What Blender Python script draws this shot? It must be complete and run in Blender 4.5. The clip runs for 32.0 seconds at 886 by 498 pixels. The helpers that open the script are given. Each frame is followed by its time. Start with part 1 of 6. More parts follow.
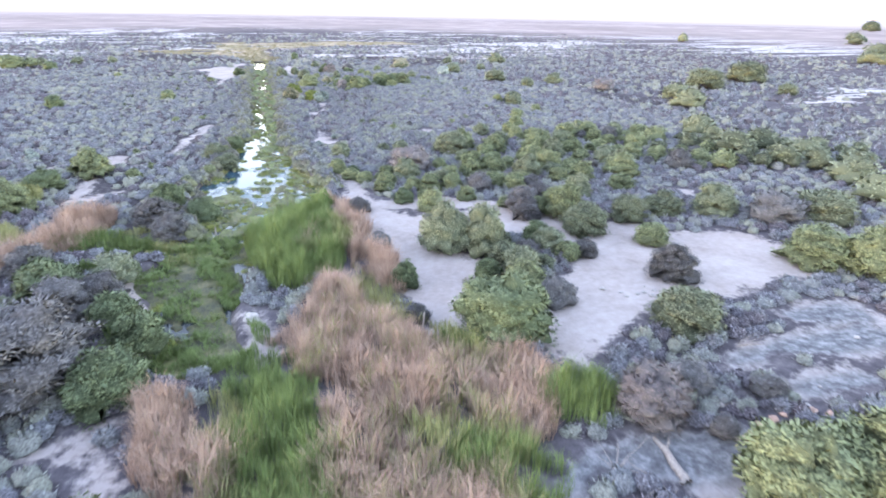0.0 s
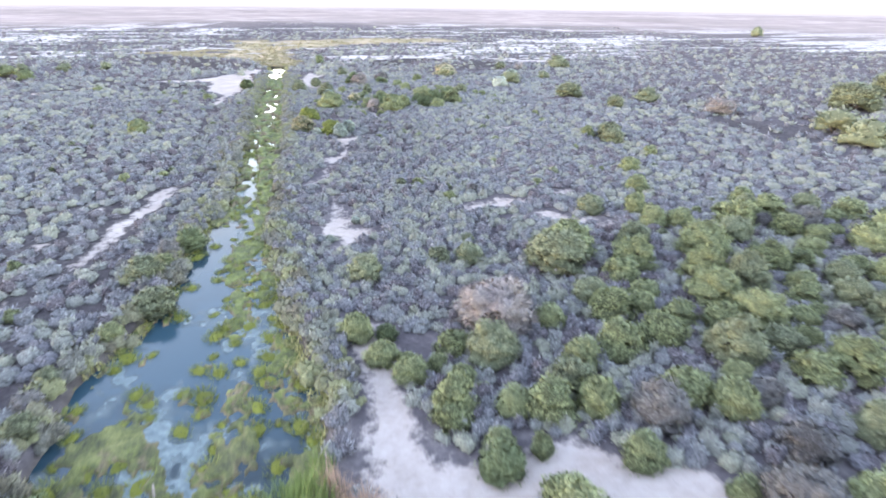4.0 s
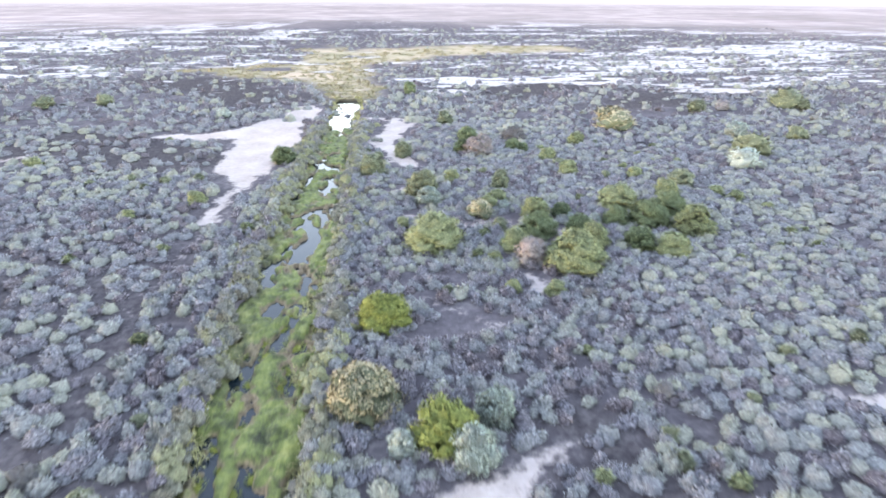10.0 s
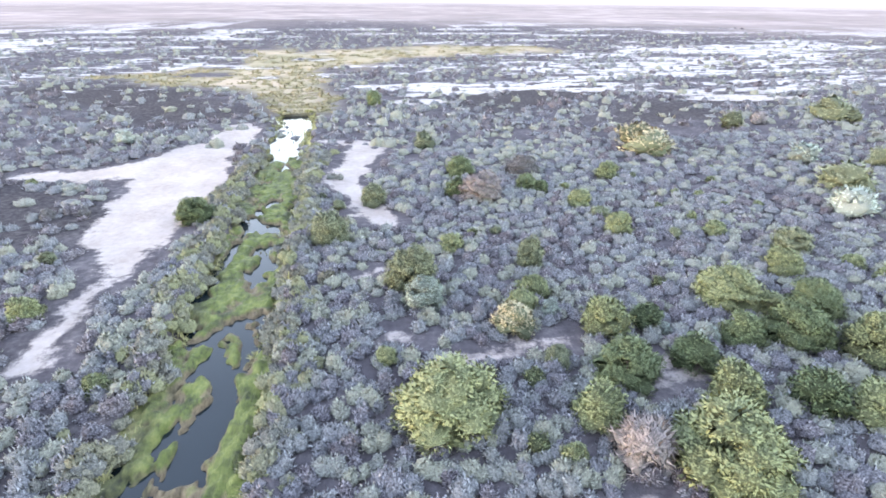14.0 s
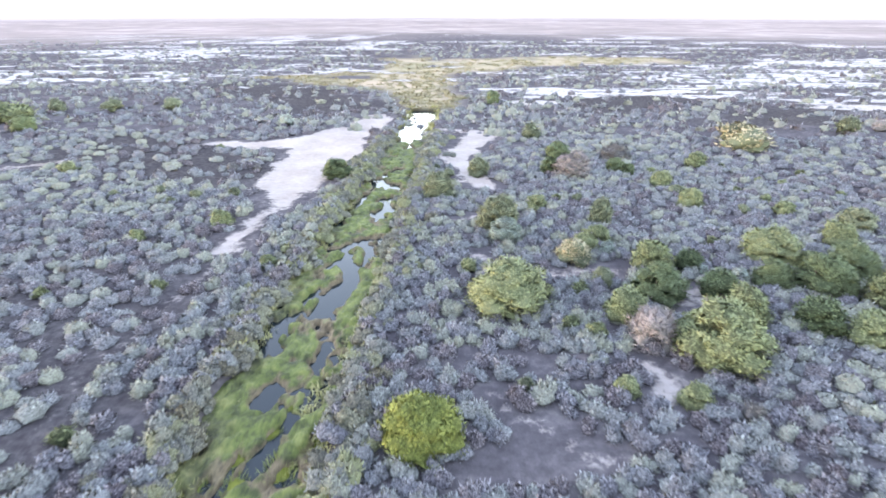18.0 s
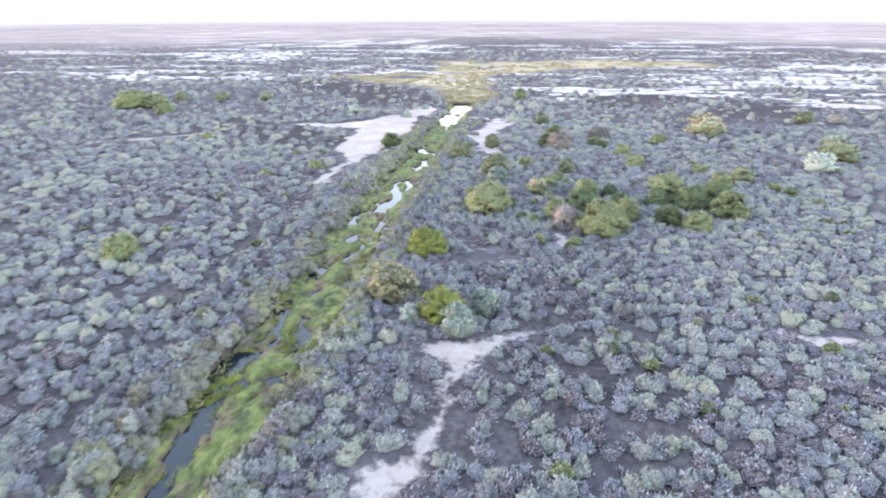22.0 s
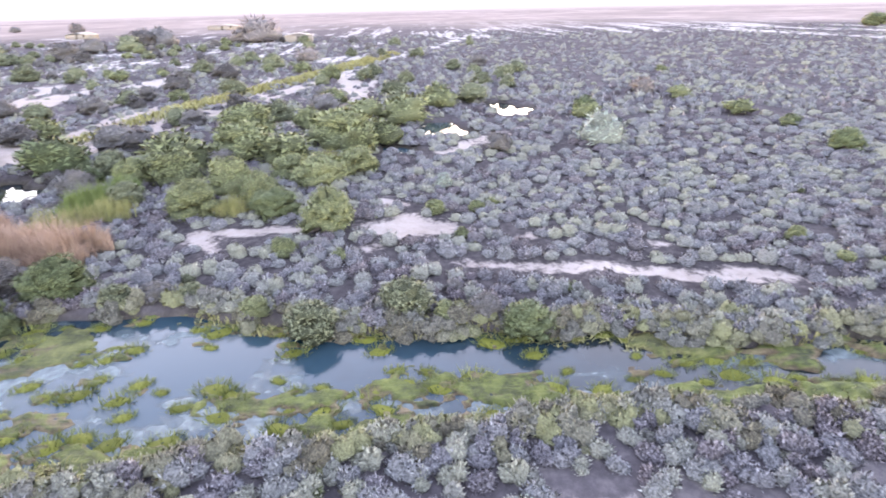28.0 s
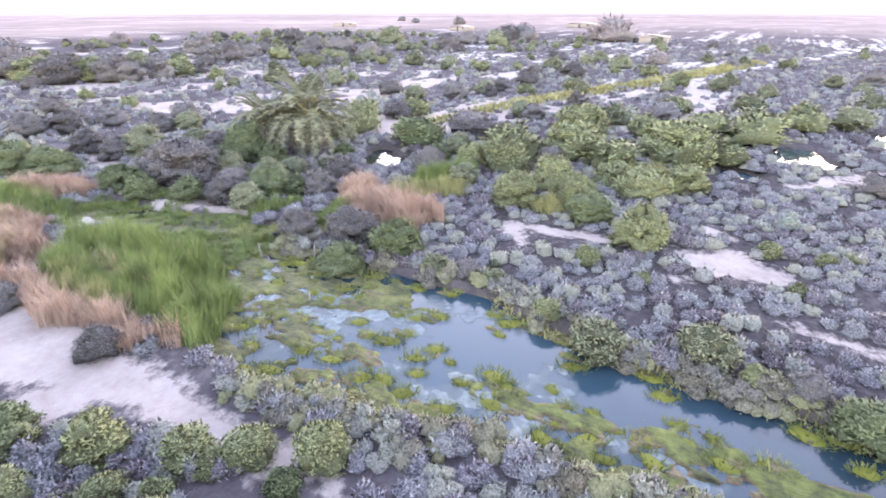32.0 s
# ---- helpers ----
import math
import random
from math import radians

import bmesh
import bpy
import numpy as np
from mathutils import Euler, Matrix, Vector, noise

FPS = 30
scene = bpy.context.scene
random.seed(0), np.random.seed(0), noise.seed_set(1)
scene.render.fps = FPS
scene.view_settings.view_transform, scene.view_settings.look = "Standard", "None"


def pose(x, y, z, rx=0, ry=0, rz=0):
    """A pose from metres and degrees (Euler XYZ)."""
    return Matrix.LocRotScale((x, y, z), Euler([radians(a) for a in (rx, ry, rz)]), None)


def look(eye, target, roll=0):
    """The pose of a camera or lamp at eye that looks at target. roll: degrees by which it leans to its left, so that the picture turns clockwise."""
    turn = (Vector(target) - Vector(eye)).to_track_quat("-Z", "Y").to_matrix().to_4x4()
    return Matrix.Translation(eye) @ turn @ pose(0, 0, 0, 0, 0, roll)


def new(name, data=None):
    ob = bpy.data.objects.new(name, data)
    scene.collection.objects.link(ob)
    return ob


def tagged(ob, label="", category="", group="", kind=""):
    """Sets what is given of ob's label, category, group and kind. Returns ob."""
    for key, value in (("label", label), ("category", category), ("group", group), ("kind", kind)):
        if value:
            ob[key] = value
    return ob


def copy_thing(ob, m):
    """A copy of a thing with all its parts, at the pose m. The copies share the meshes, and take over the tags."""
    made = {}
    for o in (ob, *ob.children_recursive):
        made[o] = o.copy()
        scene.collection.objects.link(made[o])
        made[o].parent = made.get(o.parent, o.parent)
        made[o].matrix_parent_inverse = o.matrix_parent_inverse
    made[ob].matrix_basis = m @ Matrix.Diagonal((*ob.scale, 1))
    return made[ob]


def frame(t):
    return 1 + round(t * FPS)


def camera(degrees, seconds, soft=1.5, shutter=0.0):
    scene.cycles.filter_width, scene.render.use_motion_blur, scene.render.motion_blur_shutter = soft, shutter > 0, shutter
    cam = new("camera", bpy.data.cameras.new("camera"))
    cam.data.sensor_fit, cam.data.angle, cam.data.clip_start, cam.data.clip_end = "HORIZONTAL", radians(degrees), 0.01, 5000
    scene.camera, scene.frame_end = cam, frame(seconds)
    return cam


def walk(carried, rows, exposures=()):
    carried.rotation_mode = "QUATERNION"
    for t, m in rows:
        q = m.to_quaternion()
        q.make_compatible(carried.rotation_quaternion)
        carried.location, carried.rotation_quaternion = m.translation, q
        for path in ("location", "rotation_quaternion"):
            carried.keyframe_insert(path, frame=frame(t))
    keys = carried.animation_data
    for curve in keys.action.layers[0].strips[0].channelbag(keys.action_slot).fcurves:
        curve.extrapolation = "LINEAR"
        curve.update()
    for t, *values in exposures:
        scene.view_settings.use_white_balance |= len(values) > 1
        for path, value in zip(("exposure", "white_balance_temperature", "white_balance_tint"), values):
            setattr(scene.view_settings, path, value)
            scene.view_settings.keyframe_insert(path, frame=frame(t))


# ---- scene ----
cam = camera(76.5, 32.0, soft=1.7, shutter=0.5)
PATH = [
    (0, (-4.48, -44.02, 13.73), (-1.63, -35.27, 9.81), 1.02),
    (0.5, (-3.84, -41.14, 13.78), (-1.02, -32.40, 9.84), 1.05),
    (1, (-3.22, -38.01, 13.79), (-0.43, -29.27, 9.82), 1.07),
    (1.5, (-2.68, -34.61, 13.77), (0.11, -25.87, 9.80), 1.17),
    (2, (-2.34, -30.95, 13.69), (0.42, -22.19, 9.74), 1.33),
    (2.5, (-2.02, -27.08, 13.60), (0.65, -18.28, 9.66), 1.28),
    (3, (-1.41, -23.52, 13.84), (1.09, -14.69, 9.86), 1.04),
    (3.5, (-0.71, -20.55, 14.48), (1.66, -11.72, 10.43), 0.81),
    (5.5, (0.75, -2.27, 14.26), (2.81, 6.64, 10.21), 0.42),
    (6, (0.96, 1.70, 14.14), (2.69, 10.67, 10.10), 0.34),
    (6.5, (1.13, 4.95, 14.27), (2.53, 13.98, 10.21), 0.27),
    (7, (1.24, 8.05, 14.48), (2.46, 17.09, 10.40), 0.31),
    (7.5, (1.33, 11.87, 14.60), (2.50, 20.92, 10.51), 0.38),
    (8, (1.46, 16.16, 14.63), (2.59, 25.21, 10.54), 0.39),
    (8.5, (1.56, 20.49, 14.67), (2.66, 29.55, 10.57), 0.41),
    (9, (1.64, 24.83, 14.81), (2.72, 33.89, 10.70), 0.39),
    (9.5, (1.71, 29.16, 15.01), (2.74, 38.21, 10.88), 0.29),
    (10, (1.70, 33.36, 15.24), (2.70, 42.40, 11.09), 0.26),
    (10.5, (1.58, 37.48, 15.52), (2.60, 46.51, 11.35), 0.39),
    (11, (1.47, 41.80, 15.71), (2.51, 50.82, 11.52), 0.54),
    (11.5, (1.43, 45.87, 15.68), (2.54, 54.88, 11.48), 0.62),
    (12, (1.45, 48.82, 15.41), (2.69, 57.82, 11.23), 0.67),
    (12.5, (1.49, 50.52, 15.08), (2.91, 59.49, 10.90), 0.75),
    (13, (1.55, 51.38, 14.72), (3.11, 60.32, 10.54), 0.76),
    (13.5, (1.60, 51.83, 14.20), (3.23, 60.78, 10.05), 0.60),
    (15.5, (1.86, 50.57, 12.60), (3.66, 59.50, 8.48), 0.46),
    (16, (1.92, 49.89, 12.42), (3.55, 58.86, 8.31), 0.34),
    (16.5, (1.98, 49.13, 12.26), (3.01, 58.21, 8.19), 0.02),
    (17, (2.10, 47.92, 12.25), (2.40, 57.08, 8.24), -0.28),
    (17.5, (2.32, 45.96, 12.48), (2.15, 55.15, 8.53), -0.20),
    (18, (2.68, 43.50, 12.87), (2.31, 52.69, 8.95), 0.03),
    (18.5, (3.16, 40.87, 13.31), (2.66, 50.04, 9.37), 0.05),
    (19, (3.69, 38.21, 13.76), (3.07, 47.36, 9.79), -0.04),
    (19.5, (4.26, 35.72, 14.08), (3.55, 44.87, 10.10), -0.12),
    (20, (4.85, 33.34, 14.23), (4.11, 42.49, 10.28), -0.12),
    (20.5, (5.48, 30.89, 14.31), (4.70, 40.05, 10.38), -0.09),
    (21, (6.12, 28.36, 14.43), (5.33, 37.53, 10.52), -0.10),
    (21.5, (6.68, 26.11, 14.54), (5.86, 35.28, 10.64), -0.14),
    (22, (7.13, 24.40, 14.57), (5.85, 33.52, 10.68), -0.16),
    (22.5, (7.61, 22.21, 14.74), (5.00, 31.02, 10.79), -0.28),
    (23, (8.24, 19.80, 14.76), (3.86, 27.88, 10.80), -1.26),
    (23.5, (9.15, 17.94, 14.52), (3.22, 24.94, 10.55), -1.80),
    (24, (10.11, 16.33, 14.37), (3.20, 22.35, 10.36), -1.14),
    (24.5, (10.86, 15.31, 13.97), (3.36, 20.59, 9.97), -0.08),
    (25, (11.23, 15.17, 13.43), (3.28, 19.75, 9.45), 0.19),
    (25.5, (11.43, 15.20, 12.90), (3.07, 19.00, 8.94), -0.01),
    (26, (11.45, 15.24, 12.45), (2.79, 18.28, 8.48), -0.48),
    (26.5, (11.37, 15.29, 12.08), (2.50, 17.59, 8.07), -1.09),
    (28.5, (10.98, 15.12, 11.53), (1.82, 14.84, 7.52), -1.04),
    (29, (10.87, 15.05, 11.57), (1.77, 14.09, 7.56), -0.95),
    (29.5, (10.80, 15.03, 11.61), (1.80, 13.37, 7.59), -0.99),
    (30, (10.73, 15.00, 11.61), (1.88, 12.65, 7.59), -1.04),
    (30.5, (10.63, 14.91, 11.59), (1.99, 11.90, 7.57), -0.98),
    (31, (10.57, 14.81, 11.62), (2.16, 11.17, 7.61), -0.79),
    (31.5, (10.55, 14.77, 11.74), (2.40, 10.57, 7.75), -0.49),
    (32, (10.54, 14.76, 11.91), (2.60, 10.16, 7.93), -0.02),
]
walk(cam, [(t, look(eye, target, roll)) for t, eye, target, roll in PATH],
     exposures=[(0.0, 3.92, 7500, 31), (6.0, 4.02, 8100, 28), (22.5, 3.98, 8000, 28), (26.0, 3.95, 8600, 37), (32.0, 4.1, 8300, 41)])

# ---- sky and low sun ----
SUN_AZ, SUN_EL = radians(-95.6), radians(8.0)      # the sun stands low in the west, along -x
world = bpy.data.worlds.new("evening_sky")
scene.world = world
world.use_nodes = True
wn = world.node_tree
bg = wn.nodes["Background"]
sky = wn.nodes.new("ShaderNodeTexSky")
sky.sky_type, sky.sun_disc = "NISHITA", False
sky.sun_elevation, sky.sun_rotation = SUN_EL, SUN_AZ
sky.altitude, sky.air_density, sky.dust_density, sky.ozone_density = 300, 1.0, 0.2, 1.0
wn.links.new(sky.outputs[0], bg.inputs[0])
bg.inputs[1].default_value = 0.15
sun_data = bpy.data.lights.new("sun", "SUN")
sun_data.energy, sun_data.angle, sun_data.color = 0.06, radians(12), (1.0, 0.72, 0.5)
sun = new("sun", sun_data)
SUN_WAY = Vector((math.sin(SUN_AZ) * math.cos(0.08), math.cos(SUN_AZ) * math.cos(0.08), math.sin(0.08)))
sun.matrix_world = look(SUN_WAY * 50, (0, 0, 0))


# ---- numbers and noise ----
def lattice(ix, iy, seed):
    h = (ix.astype(np.int64) * 374761393 + iy.astype(np.int64) * 668265263 + seed * 974711) & 0xFFFFFFFF
    h = ((h ^ (h >> 13)) * 1274126177) & 0xFFFFFFFF
    return ((h ^ (h >> 16)) & 0xFFFF) / 65535.0


def vnoise(x, y, seed=0):
    """Smooth value noise, 0 to 1."""
    x, y = np.asarray(x, float), np.asarray(y, float)
    ix, iy = np.floor(x), np.floor(y)
    fx, fy = x - ix, y - iy
    fx, fy = fx * fx * (3 - 2 * fx), fy * fy * (3 - 2 * fy)
    a, b = lattice(ix, iy, seed), lattice(ix + 1, iy, seed)
    c, d = lattice(ix, iy + 1, seed), lattice(ix + 1, iy + 1, seed)
    return (a * (1 - fx) + b * fx) * (1 - fy) + (c * (1 - fx) + d * fx) * fy


def fbm(x, y, seed=0):
    return (vnoise(x, y, seed) * 4 + vnoise(x * 2.1, y * 2.1, seed + 1) * 2 + vnoise(x * 4.3, y * 4.3, seed + 2)) / 7


def step(a, b, v):
    t = np.clip((v - a) / (b - a), 0, 1)
    return t * t * (3 - 2 * t)


def chain(x, y, beads):
    """How far inside (in metres, outside negative) the points lie of a chain of beads (x, y, radius)."""
    best = np.full(np.shape(x), -1e3)
    if len(beads) == 1:
        beads = beads * 2
    for (ax, ay, ar), (bx, by, br) in zip(beads, beads[1:]):
        dx, dy = bx - ax, by - ay
        u = np.clip(((x - ax) * dx + (y - ay) * dy) / max(dx * dx + dy * dy, 1e-9), 0, 1)
        best = np.maximum(best, ar + (br - ar) * u - np.hypot(x - ax - u * dx, y - ay - u * dy))
    return best


# ---- the plan: banks, bare sand, pools, reeds, far marsh ----
BANK_Y = (-12, -7, -2, 2, 5, 8, 14, 18.5, 25, 30, 45, 65, 80, 100, 110, 122, 130)
BANK_W = (-8.0, -9.2, -9.6, -10.1, -10.1, -8.5, -7.8, -7.3, -6.5, -5.7, -6.1, -5.8, -5.8, -5.2, -5.4, -5.4, -4.0)
BANK_E = (-6.0, -3.5, -1.0, -0.3, -0.7, -1.2, -2.0, -2.5, -2.6, -2.5, -1.9, -1.6, -1.6, -1.8, -1.3, -1.3, -2.4)


def banks(y):
    wob = (vnoise(y * 0.45, y * 0, 5) - 0.5) * 0.9
    return np.interp(y, BANK_Y, BANK_W) + wob, np.interp(y, BANK_Y, BANK_E) + (vnoise(y * 0.5, y * 0 + 7, 6) - 0.5) * 0.8


SAND_SOUTH = [
    [(2.6, 6.4, 0.4), (1.9, 4.0, 0.6), (1.7, 1.0, 0.8), (1.9, -2.5, 1.0), (2.4, -6, 1.7), (2.7, -10, 1.8), (3.2, -13, 2.2), (4.5, -17, 2.6), (4.0, -20, 1.9), (2.7, -22.5, 0.7)],
    [(3.5, -4.2, 1.1), (8, -4.3, 1.3), (11.5, -6.6, 1.2), (14, -9.6, 1.3), (16, -11.6, 1.2), (19, -13.6, 1.4)],
    [(3.8, -8, 2.0), (6.5, -9, 2.2), (9.5, -9, 1.9), (12, -11, 1.8), (15.5, -13.8, 1.9)],
    [(18.5, -16.8, 3.0), (23, -18.6, 3.5), (25.5, -20.4, 2.5)],
    [(20, -19.6, 3.6), (15.5, -19, 3.5), (12.5, -20.8, 2.7), (9.8, -23, 2.1), (7.2, -25.6, 1.1)],
    [(27.6, -6.3, 0.5), (29.2, -7.6, 0.8)],
    [(-11.6, -27, 0.4), (-10.4, -28.4, 0.5)], [(-12.9, -26.8, 0.4), (-10.8, -25.6, 0.4)],
    [(-12, -17, 0.9), (-10.2, -18, 0.9)],
    [(-6, -18.8, 0.4), (-5.5, -21, 0.7), (-5, -22.7, 0.5)],
]
ASH = [
    [(3.4, -32.6, 0.6), (5.2, -31.8, 0.8), (8.4, -32.4, 1.5), (11, -32.9, 1.1)],
    [(13.6, -28.4, 0.4), (17.8, -28.4, 1.0), (22, -28.6, 1.2)], [(15.2, -30.9, 0.6), (18.2, -31.2, 0.8)],
    [(20.2, -26.2, 0.8), (23.0, -26.6, 1.2)],
]
SAND_MID = [
    [(2.2, 21.6, 0.4), (2.1, 18.8, 1.1), (2.6, 16.6, 0.6)], [(1.4, 18.9, 0.7), (3.3, 18.4, 0.9)],
    [(-10.6, 32, 0.35), (-11.5, 28.7, 0.6), (-12.4, 26, 0.55), (-12.6, 22, 0.45)],
    [(-18.6, 12.4, 1.0), (-18.5, 14.1, 1.5), (-18.3, 16, 1.0)],
    [(12, 22, 0.35), (16.5, 23.3, 0.35)], [(17.4, 19.2, 0.25), (20.5, 17, 0.4)], [(20.4, 24.1, 0.2), (22, 24.1, 0.3)], [(29.2, 35.2, 0.4)],
    [(20.3, 50, 0.35), (25.6, 50, 0.35)], [(2.7, 61.7, -0.05), (7.1, 57.2, 0.05), (9, 57.7, 0.0)],
    [(3.1, 79, 0.5)], [(4.1, 72.3, 0.5)],
]
# a trodden trail through the scrub on the east side
TRAIL = [
    [(5.0, 47.2, 0.4), (4.1, 46.6, 0.8), (4.5, 43, 0.1), (3.9, 40.3, 0.5), (3.2, 38.6, 0.4), (2.4, 35.5, 0.1), (1.9, 32, 0.08), (1.0, 29.6, 0.1), (1.9, 26.5, 0.1), (2.2, 22.5, 0.2)],
    [(4.2, 46.6, 0.7), (7.9, 48.2, 0.2)], [(2.1, 33.4, 0.06), (-0.2, 29.8, 0.06)],
]
SAND_NORTH = [
    [(-8.3, 117.5, 1.6), (-9.3, 111, 2.8), (-12, 104, 3.8), (-11, 97, 4.1), (-11.3, 90, 2.8), (-11.3, 86, 2.2), (-10.3, 81, 0.7)],
    [(-13, 102, 2.8), (-18, 100.6, 1.9), (-23.5, 100.8, 0.8)],
    [(-10.4, 80.3, 0.25), (-11.2, 76.5, 0.6), (-11, 73, 0.9)],
    [(-10.9, 71, 0.1), (-11.6, 60, -0.15), (-11.2, 50, -0.2)],
    [(0.8, 109.2, 0.8), (4.4, 107.4, 2.0), (2.7, 100, 1.4), (2.0, 96, 1.2), (3.2, 89, 1.1), (4.4, 86, 0.9)],
    [(5.8, 70.4, 0.25), (8.4, 70.8, 0.3), (10.5, 70.9, 0.3)], [(9.5, 62.5, 0.35), (10.6, 60.5, 0.6)], [(3, 63, 0.0), (7, 62.8, 0.0)], [(13.6, 68.6, 0.4), (15.4, 68, 0.5)],
]
SAND_FAR = [
    [(-18.8, 6.8, 0.5), (-18.1, 2.8, 0.7), (-16, 4.6, 0.4)], [(-20.6, 9.4, 0.5)],
    [(-38, -44, 3.0)],
    [(-57, -41, 2.2), (-65, -35, 3.6), (-79, -36, 3.0), (-110, -46, 2.0)], [(-18.2, 4.9, 0.5), (-18.8, 9, 0.6)], [(-22.5, 13.5, 0.7)],
    [(-45, -49, 2.2), (-60, -44, 1.6)], [(-82, -26, 2.2), (-96, -30, 1.6)], [(-195, -85, 4), (-150, -62, 2.5), (-110, -47, 2)], [(-27, -39, 1.2), (-18, -37, 1.3), (-14, -31, 1.0)],
    [(-35, 17.2, 0.9), (-39, 20.6, 0.8), (-43.4, 24.5, 0.9)], [(-73.6, 27.8, 1.5)], [(-11.4, -14.9, 0.6), (-12, -11.5, 0.5)], [(-15.1, 12.5, 0.4)], [(-16.6, 20.9, 0.5)], [(-15.1, 27.2, 0.4)], [(-13.2, 17.6, 0.35), (-12.9, 22.1, 0.4)],
    [(-105, -44, 4), (-183, -80, 6)],
]
SALT_FAR = [
    [(-160, -20, 3), (-183, -36, 5), (-240, -33, 6)], [(-112, 270, 8), (-90, 250, 6)], [(-72, 206, 6), (-30, 226, 5)], [(-62, 168, 4), (-41, 187, 5), (-30, 200, 3)],
    [(84, 205, 8), (120, 184, 9), (96, 164, 6), (76, 178, 6)], [(40, 160, 4), (24, 170, 4), (8, 156, 2.5)], [(12, 136, 2), (30, 140, 2.5), (52, 136, 3)],
    [(86, 29, 3), (99, 36, 5), (120, 44, 6)], [(58, 34, 0.8), (62, 36, 0.8)],
    [(64, 330, 14), (110, 350, 10), (190, 352, 10)], [(-44.6, 85.9, 0.4), (-33.7, 92.6, 0.5)],
]
PANS = [[(-10.4, 158.4, 1.9), (-9, 158, 1.5)], [(20.4, 211, 3.6), (14, 212, 2.2)], [(0.7, 189, 1.5), (-7, 188, 1.0)], [(-14, 196, 1.6), (-26, 197, 1.2)], [(40, 245, 4), (25, 243, 2.4)], [(30, 192, 1.6), (42, 193, 1.6)], [(-18, 172, 1.0), (-8, 174, 1.2)]]
BARE = SAND_SOUTH + ASH + SAND_MID + TRAIL + SAND_NORTH + SAND_FAR + SALT_FAR
ROAD = [(-36, -14.5, 1.3), (-47, -13.6, 1.5), (-59, -8.5, 1.6), (-82, -2, 1.8), (-130, 11, 2.0), (-180, 27, 2.2), (-290, 55, 2.5), (-390, 104, 2.5)]
POOLS = [
    [(-30.5, -15.2, 1.0), (-28, -13.4, 1.5), (-26, -11.4, 1.0)],
    [(-48.5, 17.2, 1.4), (-45, 17.8, 2.2), (-43.5, 20, 1.2)],
    [(-37.6, 12.2, 0.8), (-37.4, 14.6, 0.9)],
    [(-60, 25, 1.6), (-56, 26.8, 2.4), (-53, 25.6, 1.2)],
]
MARSH = [
    [(-2.8, 126, 3.2), (-4, 136, 5), (-6, 146, 6.5)], [(-8, 150, 5), (-20, 157, 6), (-31, 162, 4)],
    [(-8, 152, 8), (-12, 165, 13), (-9, 178, 13)], [(-4, 180, 10), (10, 198, 14), (30, 206, 16), (54, 207, 10)], [(-10, 190, 7), (-14, 215, 8)],
]
BURNT = [[(-9, 122, 2), (-17, 126, 7), (-30, 142, 9), (-42, 150, 6)], [(20, 130, 8), (42, 140, 10)], [(38, 118, 5), (60, 128, 6)],
         [(-18, 90, 5.5), (-32, 98, 7)], [(7, 44, 3), (12, 42, 3.5), (9, 50, 3)], [(-22, 62, 3), (-30, 58, 4)], [(55, 44, 3), (58.5, 37, 3)]]


GREEN_REEDS = [
    ([(-0.4, -2.4, 0.7), (-2.2, -4.6, 1.4), (-3.7, -8, 2.2), (-4.2, -12, 1.9), (-3.9, -15.4, 1.4)], 1.9), ([(-1.2, -5, 1.0), (-1.6, -9, 1.2), (-1.8, -14, 1.4)], 1.5),
    ([(-6.2, -24.4, 0.9), (-4.9, -26, 1.5), (-5.7, -28.4, 1.4), (-4.4, -30.4, 1.4), (-5, -33, 1.4)], 1.5), ([(6.2, -29.0, 1.5)], 1.8),
    ([(0.9, -30.8, 1.2), (2.6, -32.4, 1.1)], 1.4), ([(-9.6, -20.8, 0.8), (-8, -21.8, 1.0), (-6.4, -23, 1.0)], 0.9), ([(2.3, -23.8, 0.7), (4.6, -25.7, 0.6)], 1.2),
    ([(-5, -25, 1.0), (-5.6, -19.5, 0.5)], 0.8), ([(-11.5, -19.5, 1.0)], 0.8), ([(-8.6, -11.5, 0.7), (-9.2, -14.5, 0.6)], 0.5), ([(-7.0, -13.5, 0.5), (-7.2, -17, 0.6)], 0.55),
    ([(-17.6, -7.6, 1.0), (-14, -7.2, 1.1), (-11.6, -7.3, 0.9)], 1.2), ([(-25.8, -4.6, 1.4), (-23, -6.0, 1.3)], 1.8), ([(-12.4, -11.8, 0.8), (-14.8, -11.2, 0.7)], 1.1),
]
MIX_REEDS = [
    ([(-0.9, -8, 1.2), (-1.2, -12, 1.5), (-0.9, -16, 1.7)], 1.6), ([(-1.2, -19, 2.0), (-0.6, -24, 3.6), (0.8, -28, 4.4), (-1.5, -32, 4.2)], 1.3),
    ([(-0.9, -27.4, 0.9), (0.6, -28, 0.8)], 1.6), ([(-7.6, -26.5, 1.6), (-6.4, -30, 1.6)], 1.2),
    ([(-22, 3.6, 1.4), (-24, 5, 1.2)], 1.6), ([(-31, 5.5, 1.6), (-32, 8, 1.4)], 1.7), ([(-22, -3.6, 1.5), (-19.5, -6, 0.8)], 1.6),
    ([(-9.4, -10.5, 1.1), (-11, -7.6, 1.1), (-13.2, -5.6, 0.9)], 0.8),
]
